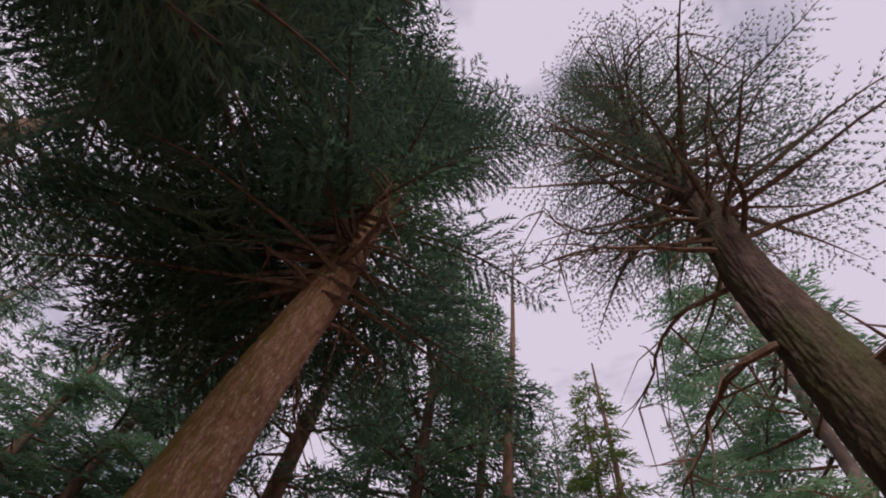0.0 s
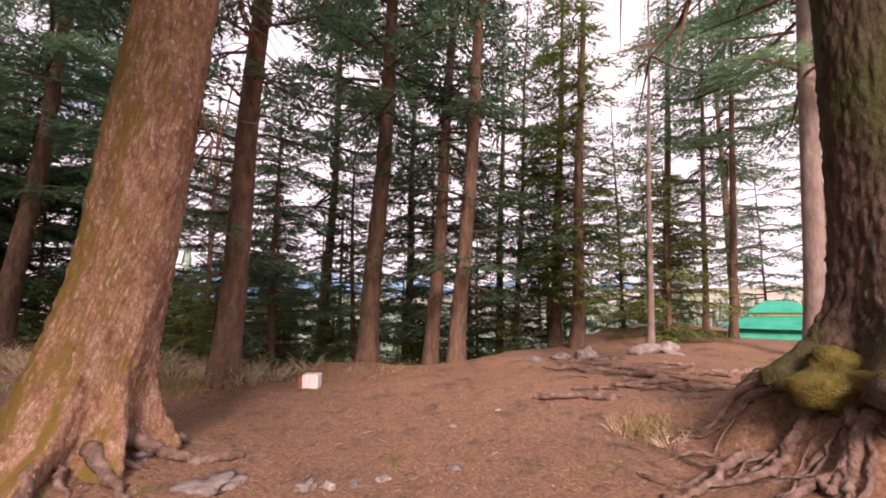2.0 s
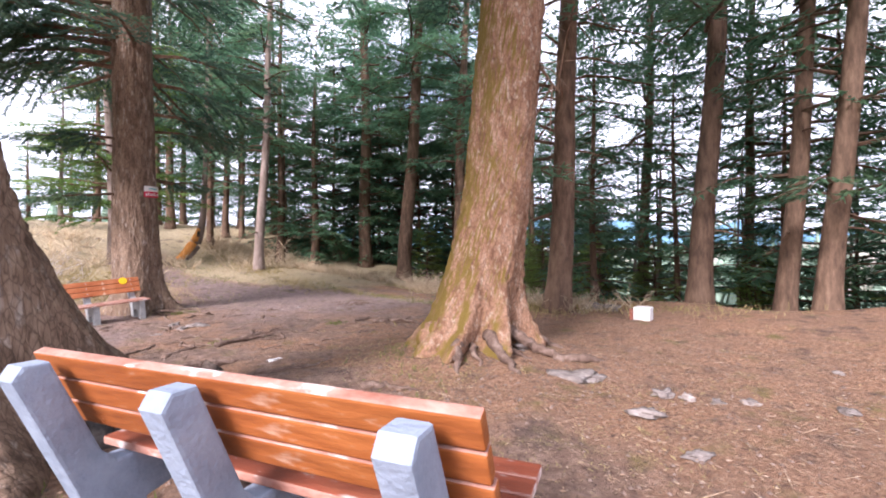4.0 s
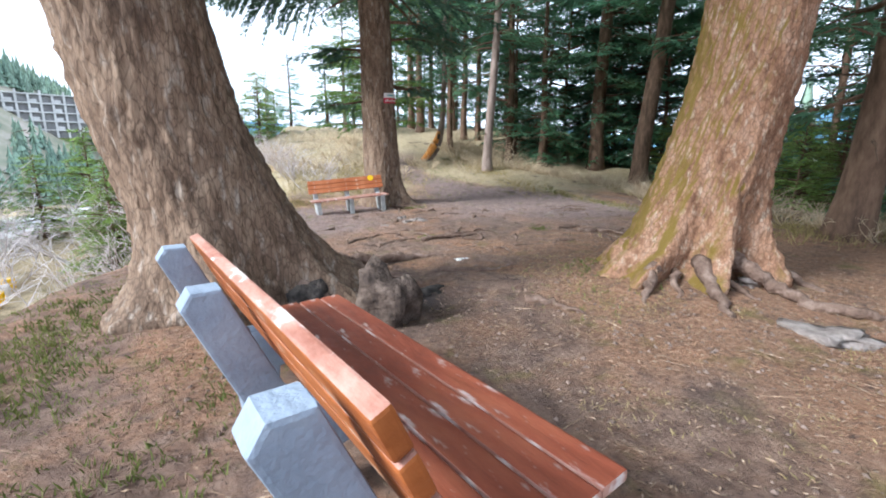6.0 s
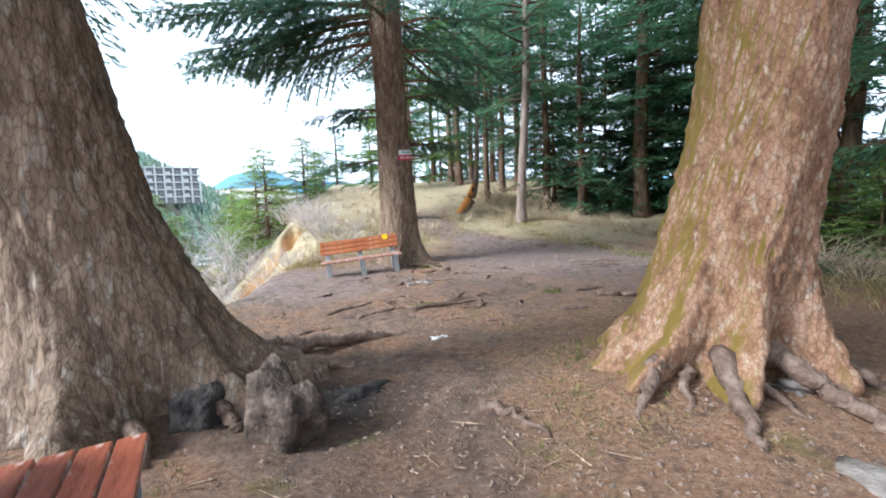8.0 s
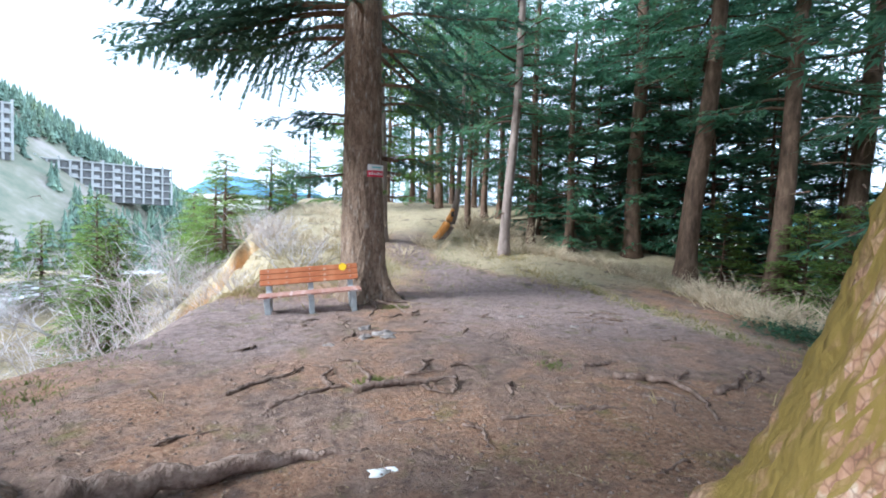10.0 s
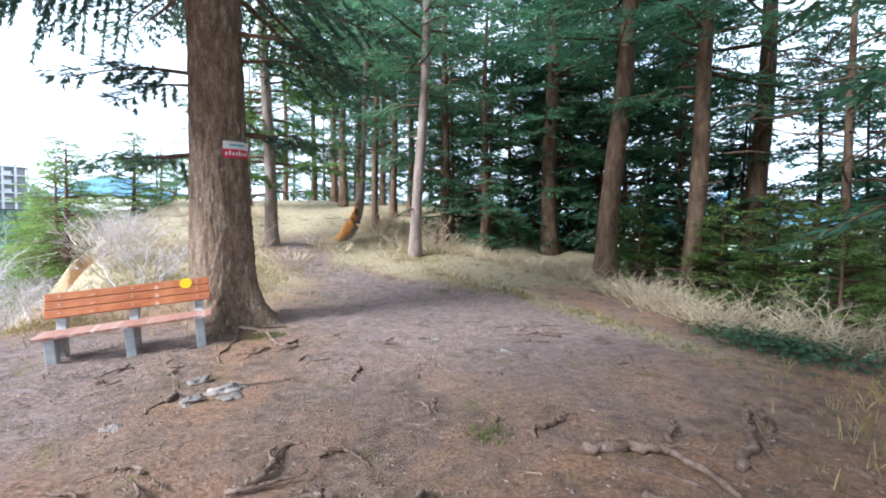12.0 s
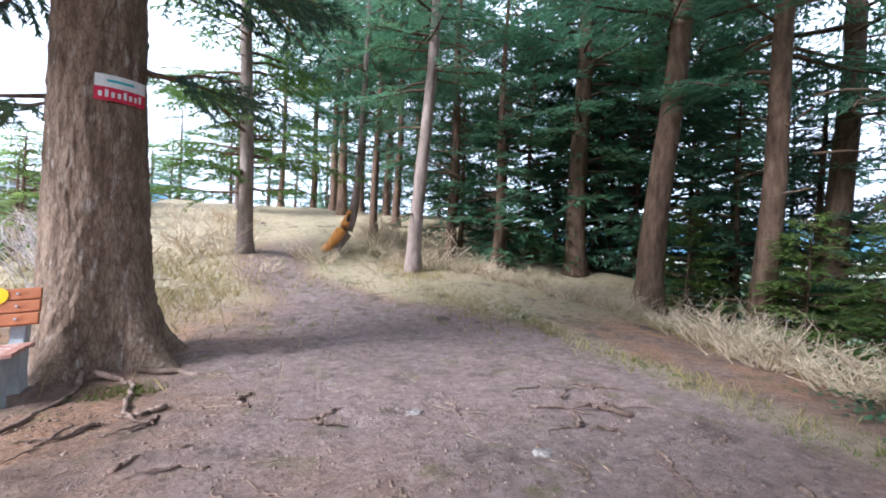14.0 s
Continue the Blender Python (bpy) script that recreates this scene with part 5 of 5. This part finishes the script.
def blades(name, regions, h, w, seed, material, label, lean=0.6):
    rn = random.Random(seed)
    V, Fc = [], []
    for cx, cy, rx, ry, n in regions:
        for _ in range(n):
            x, y = cx + rn.gauss(0, rx), cy + rn.gauss(0, ry)
            z = ground_z(x, y) - 0.015
            for _k in range(3):
                a, hh = rn.uniform(0, 6.28), h * rn.uniform(0.35, 1.2)
                d = Vector((math.cos(a) * lean * rn.random(), math.sin(a) * lean * rn.random(), 1)).normalized()
                b = Vector((-math.sin(a), math.cos(a), 0)) * w
                p = Vector((x + rn.uniform(-0.02, 0.02), y + rn.uniform(-0.02, 0.02), z))
                o = len(V)
                V += [p - b, p + b, p + d * hh * 0.6 + b * 0.7, p + d * hh + Vector((d.x, d.y, -0.3)) * hh * 0.25, p + d * hh * 0.6 - b * 0.7]
                Fc.append((o, o + 1, o + 2, o + 3, o + 4))
    return tagged(part(name, (V, Fc), material), label, "grass", kind="stuff")


blades("dry_grass", [(7.8, 10, 0.35, 1.5, 350), (8.0, 13.5, 0.4, 1.4, 350), (5.7, 10.6, 0.16, 1.3, 90), (5.4, 13.6, 0.14, 1.0, 90), (4.4, 17, 0.5, 1.5, 1000), (-2.5, 17, 1.6, 2.2, 3000), (-0.8, 15.5, 0.8, 1.2, 900), (5.0, -1.1, 0.18, 0.14, 130), (7.0, 6.6, 1.0, 0.6, 900),
                     (4.2, 22, 1.0, 2.4, 1500), (-3.0, 12.9, 0.4, 0.5, 400), (8.2, 4.8, 0.6, 1.2, 300)], 0.17, 0.003, 1, M_GRASS,
       "sparse straw-coloured dry grass on the forest floor")
blades("short_dry_grass", [(1.3, 5.1, 0.6, 0.6, 500), (3.2, 1.0, 0.9, 0.7, 400), (2.1, 2.6, 0.9, 0.7, 900), (0.9, 2.6, 0.5, 0.6, 500), (1.6, 3.6, 0.6, 0.5, 700), (2.6, 6.4, 0.7, 0.5, 300), (5.0, -1.1, 0.3, 0.25, 120)], 0.035, 0.0022, 11, M_GRASS,
       "short trodden straw-coloured grass", 2.4)
blades("green_grass", [(5.75, 10.6, 0.18, 1.3, 500), (5.4, 13.6, 0.2, 0.9, 250), (0.35, 11.2, 0.16, 0.12, 160), (-1.4, 2.4, 0.25, 0.4, 260), (-2.5, 3.0, 0.5, 1.0, 1500), (0.4, 7.0, 0.10, 0.08, 90), (2.4, 7.6, 0.15, 0.08, 60), (-2.6, 6.0, 0.25, 1.4, 500),
                       (1.35, 3.6, 0.3, 0.3, 50), (-2.3, 1.4, 0.6, 0.8, 1000), (2.0, 17, 1.0, 2.0, 700), (1.9, 4.6, 0.3, 0.2, 80)], 0.06, 0.004, 2, M_GREEN, "short mossy green grass in patches", 0.9)


def litter(name, regions, seed, material, label, size=(0.012, 0.05), flat=True):
    rn = random.Random(seed)
    V, Fc = [], []
    for cx, cy, rx, ry, n in regions:
        for _ in range(n):
            x, y = cx + rn.uniform(-rx, rx), cy + rn.uniform(-ry, ry)
            p = Vector((x, y, ground_z(x, y) + 0.05 * noise.noise(Vector((x, y, 0)) * 0.9) + 0.028 * noise.noise(Vector((x, y, 0)) * 3.1 + Vector((7, 1, 0))) + rn.uniform(0.006, 0.02)))
            a = rn.uniform(0, 6.28)
            l = rn.uniform(*size)
            w = min(l * 0.3, rn.uniform(0.002, 0.006))
            d, b = Vector((math.cos(a), math.sin(a), rn.uniform(-0.2, 0.2))) * l, Vector((-math.sin(a), math.cos(a), rn.uniform(-0.5, 0.5))) * w
            o = len(V)
            V += [p - d, p + b, p + d, p - b, p + Vector((0, 0, w * 0.7))]
            Fc += [(o, o + 1, o + 4), (o + 1, o + 2, o + 4), (o + 2, o + 3, o + 4), (o + 3, o, o + 4)]
    return tagged(part(name, (V, Fc), material), label, "litter", kind="stuff")


litter("needle_litter", [(2.2, 4.0, 5.0, 5.0, 11000), (1.5, 9.0, 4.0, 4.5, 6000), (3.5, 1.5, 3.0, 3.0, 6000)], 5, M_LITTER, "scattered twigs, bark flakes and needles on the soil", (0.006, 0.028))
litter("twigs", [(1.5, 5.5, 4.5, 6.5, 1100), (3.6, 1.2, 2.4, 2.2, 420)], 6, M_LITTER, "dry twigs and straw lying on the soil", (0.05, 0.16))


def ivy_patch():
    rn = random.Random(9)
    V, Fc = [], []
    for _ in range(2600):
        x, y = 6.85 + rn.gauss(0, 0.32), 8.9 + rn.gauss(0, 0.6)
        z = ground_z(x, y) + abs(rn.gauss(0, 0.09)) + 0.02
        a, s = rn.uniform(0, 6.28), rn.uniform(0.018, 0.04)
        d, b = Vector((math.cos(a), math.sin(a), rn.uniform(-0.4, 0.4))) * s, Vector((-math.sin(a), math.cos(a), rn.uniform(-0.4, 0.4))) * s * 0.7
        p = Vector((x, y, z))
        o = len(V)
        V += [p - d, p + b, p + d, p - b]
        Fc.append((o, o + 1, o + 2, o + 3))
    tagged(part("ivy", (V, Fc), M_IVY), "low dark green ivy under the scrub", "ivy", kind="stuff")


ivy_patch()


def soil_crumbs(regions, seed):
    """Loose crumbs of soil and grit, joined."""
    rn = random.Random(seed)
    V, Fc = [], []
    for cx, cy, rx, ry, n in regions:
        for _ in range(n):
            x, y = cx + rn.uniform(-rx, rx), cy + rn.uniform(-ry, ry)
            p = Vector((x, y, ground_z(x, y) + 0.05 * noise.noise(Vector((x, y, 0)) * 0.9) + 0.030 * noise.noise(Vector((x, y, 0)) * 3.1 + Vector((7, 1, 0))) + 0.024 * noise.noise(Vector((x, y, 0)) * 8.0)))
            r = 0.004 + 0.020 * rn.random() ** 4
            o = len(V)
            for dx, dy, dz in ((1, 0, 0), (0, 1, 0), (-1, 0, 0), (0, -1, 0), (0, 0, 0.7), (0, 0, -0.5)):
                V.append(p + Vector((dx * rn.uniform(0.5, 1.4), dy * rn.uniform(0.5, 1.4), dz * rn.uniform(0.5, 1.2))) * r)
            Fc += [(o, o + 1, o + 4), (o + 1, o + 2, o + 4), (o + 2, o + 3, o + 4), (o + 3, o, o + 4)]
    return tagged(part("soil_crumbs", (V, Fc), M_CRUMB), "loose crumbs of brown soil and grit", "soil", kind="stuff")


soil_crumbs([(1.2, 4.2, 2.6, 2.4, 5000), (1.2, 8.0, 3.4, 3.0, 6500), (3.5, 1.3, 2.4, 2.2, 3500), (2.4, 11.5, 2.8, 2.5, 2500)], 19)


# ---- the valley ----
def far_fir(rn, x, y, z, h):
    V, Fc = [], []
    n = 6
    for k in range(n):
        f = k / n
        zz, r = z + h * (0.08 + 0.8 * f), h * 0.21 * (1 - f) * rn.uniform(0.8, 1.2) + 0.1
        m = 6
        a0 = rn.uniform(0, 6.28)
        for j in range(m):
            a = a0 + 6.28 * j / m + rn.uniform(-0.3, 0.3)
            rr = r * rn.uniform(0.65, 1.2)
            b = 0.52
            o = len(V)
            V += [(x, y, zz + h * 0.18), (x + math.cos(a - b) * rr * 0.75, y + math.sin(a - b) * rr * 0.75, zz - h * 0.01), (x + math.cos(a) * rr, y + math.sin(a) * rr, zz - h * 0.05), (x + math.cos(a + b) * rr * 0.75, y + math.sin(a + b) * rr * 0.75, zz)]
            Fc.append((o, o + 1, o + 2, o + 3))
    return V, Fc


def woods(name, count, seed, place, hmin, hmax, material, label):
    rn = random.Random(seed)
    gs = []
    while len(gs) < count:
        p = place(rn)
        if p is None:
            continue
        gs.append(far_fir(rn, p[0], p[1], ground_z(*p) - 0.5, rn.uniform(hmin, hmax)))
    return tagged(part(name, merge(*gs), material), label, "woods", kind="stuff")


def west_slope(rn):
    x, y = rn.uniform(-230, -62), rn.uniform(-20, 330)
    g = noise.noise(Vector((x, y, 0)) * 0.02)
    if math.hypot(x + 133, y - 193) < 21 or math.hypot(x + 140, y - 158) < 12:
        return None
    return (x, y) if g > -0.34 else None


woods("far_woods", 3400, 61, west_slope, 7, 13, M_FIR_HAZED, "mixed fir forest on the opposite valley side")
for x, y, sc in ((-13.1, 24.0, 1.1), (-14.3, 25.2, 1.0), (-8.9, 25.6, 1.0), (-10.2, 27.5, 1.1), (-7.6, 28.5, 0.9), (-13.6, 23.4, 1.1), (-18.5, 30.5, 1.15), (-20.5, 29.0, 0.9), (-13.5, 33.5, 1.0), (-15.5, 36.0, 1.1), (-23.5, 27, 1.1), (-26, 31, 1.2), (-12.0, 37, 1.0), (-22, 22, 0.9), (-29, 26, 1.2), (-17.5, 40, 1.3), (-9.5, 41, 1.2)):
    forest_tree(x, y, 0.12, 0, 0, 5.2 * sc, "bright", sc, label="bright green young fir on the valley slope", group="young firs of the valley")
woods("valley_firs", 260, 64, lambda rn: (rn.uniform(-75, -34), rn.uniform(70, 170)), 9, 16, M_FIR_HAZED, "firs along the valley")
woods("north_woods", 120, 65, lambda rn: (rn.uniform(-26, 6), rn.uniform(60, 150)), 6, 14, M_FIR_HAZED, "firs beyond the knoll")
woods("east_woods", 500, 63, lambda rn: (rn.uniform(38, 200), rn.uniform(-140, 110)), 9, 17, M_FIR_HAZED, "fir forest below the ridge")
BARE = shrub_mesh(71, 10, 4.2, 0.7, 0.04, 5, material=M_GREY_TWIG)
for x, y, sc in ((-10.3, 24.0, 0.85), (-11.3, 25.2, 0.85), (-9.4, 18.4, 0.5), (-10.4, 21.5, 0.7), (-12.6, 20.0, 0.7), (-24.0, 24, 1.1), (-26.0, 21, 1.1), (-16.0, 25.0, 0.9), (-18.5, 23.0, 1.0), (-20.5, 21, 0.95), (-15.5, 18.0, 0.85), (-19.5, 17, 0.95), (-11.5, 29.5, 0.8), (-22, 24.5, 1.05), (-13, 14.5, 0.7), (-12.5, 22.5, 0.7), (-17.5, 29, 0.9)):
    ob = tagged(new("bare_tree", BARE), "leafless pale grey tree on the valley slope", "tree", "bare trees of the slope")
    ob.matrix_world = Matrix.Translation((x, y, ground_z(x, y))) @ Matrix.Rotation(x * 3, 4, "Z") @ Matrix.Diagonal((sc, sc, sc * 0.9, 1))
GREY_SHRUB = shrub_mesh(72, 14, 0.8, 0.6, 0.011, 4, material=M_GREY_TWIG)
rnd = random.Random(77)
for k in range(34):
    y = rnd.uniform(15.5, 27)
    x = float(west_edge(y)) - rnd.uniform(-1.0, 3.4)
    sc = rnd.uniform(0.6, 1.1)
    ob = tagged(new("bare_shrub", GREY_SHRUB), "leafless pinkish-grey shrub on the slope", "shrub", "bare shrubs of the slope")
    ob.matrix_world = Matrix.Translation((x, y, ground_z(x, y))) @ Matrix.Rotation(rnd.uniform(0, 6), 4, "Z") @ Matrix.Diagonal((sc, sc, sc, 1))


def concrete_building(x, y, turn, w, d, storeys, label, z=None, sh=3.2, bays=10):
    z = ground_z(x, y) - 1.0 if z is None else z
    t = thing("building", label, "building", Matrix.Translation((x, y, z)) @ Matrix.Rotation(radians(turn), 4, "Z"), "unfinished buildings")
    bm = bmesh.new()
    block(bm, -w / 2 + 1, -d / 2 + 1.2, -3, w / 2 - 1, d / 2 - 1, storeys * sh, 0)
    part("inner_wall", bm, M_OPENING_SHADE, t)
    for s in range(storeys + 1):
        bm = bmesh.new()
        block(bm, -w / 2, -d / 2, s * sh - 0.45, w / 2, d / 2, s * sh, 0.05)
        part("floor_slab", bm, M_BLDG, t)
    for k in range(bays + 1):
        xx = -w / 2 + 0.3 + (w - 0.6) * k / bays
        bm = bmesh.new()
        block(bm, xx - 0.35, -d / 2 + 0.1, -3, xx + 0.35, -d / 2 + 0.8, storeys * sh + (1.1 if k % 2 else 0), 0.04)
        part("column", bm, M_BLDG, t)
    for s in range(storeys):
        for k in range(0, bays, 2):
            xx = -w / 2 + 0.7 + (w - 0.6) * k / bays
            bm = bmesh.new()
            block(bm, xx, -d / 2 + 0.5, s * sh, xx + (w / bays) * 0.55, -d / 2 + 0.7, s * sh + 1.2, 0.03)
            part("parapet", bm, M_BLDG, t)
    return t


concrete_building(-130, 195, 34, 48, 14, 4, "unfinished grey concrete hotel on the hillside", bays=14)
concrete_building(-143, 160, 42, 12, 12, 5, "pale concrete tower block under construction", bays=5)


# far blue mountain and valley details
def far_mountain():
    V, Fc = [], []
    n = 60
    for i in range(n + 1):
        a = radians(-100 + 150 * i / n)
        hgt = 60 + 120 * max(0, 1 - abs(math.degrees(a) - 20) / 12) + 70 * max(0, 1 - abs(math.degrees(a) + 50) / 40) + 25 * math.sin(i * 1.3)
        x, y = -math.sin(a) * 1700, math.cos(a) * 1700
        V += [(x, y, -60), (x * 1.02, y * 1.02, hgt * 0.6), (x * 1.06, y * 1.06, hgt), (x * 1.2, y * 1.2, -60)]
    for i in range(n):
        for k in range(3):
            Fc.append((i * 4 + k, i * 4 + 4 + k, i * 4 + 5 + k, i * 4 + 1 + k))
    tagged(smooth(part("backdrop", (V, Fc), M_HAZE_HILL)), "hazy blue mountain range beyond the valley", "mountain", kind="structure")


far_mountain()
for k in range(12):
    x, y = -14.4 - 0.34 * k, 14.2 + 0.78 * k
    bm = bmesh.new()
    bmesh.ops.create_cone(bm, cap_ends=True, segments=14, radius1=0.27, radius2=0.25, depth=0.62, matrix=Matrix.Translation((0, 0, 0.31)))
    bmesh.ops.create_cone(bm, cap_ends=True, segments=14, radius1=0.29, radius2=0.29, depth=0.05, matrix=Matrix.Translation((0, 0, 0.40)))
    ob = part("road_drum", bm, M_WHITE if k % 3 == 1 else M_YELLOW)
    ob.location = (x, y, ground_z(x, y) - 0.05)
    tagged(ob, "whitewashed road drum beside the valley road" if k % 3 == 1 else "yellow road drum beside the valley road", "road drum", "road drums")
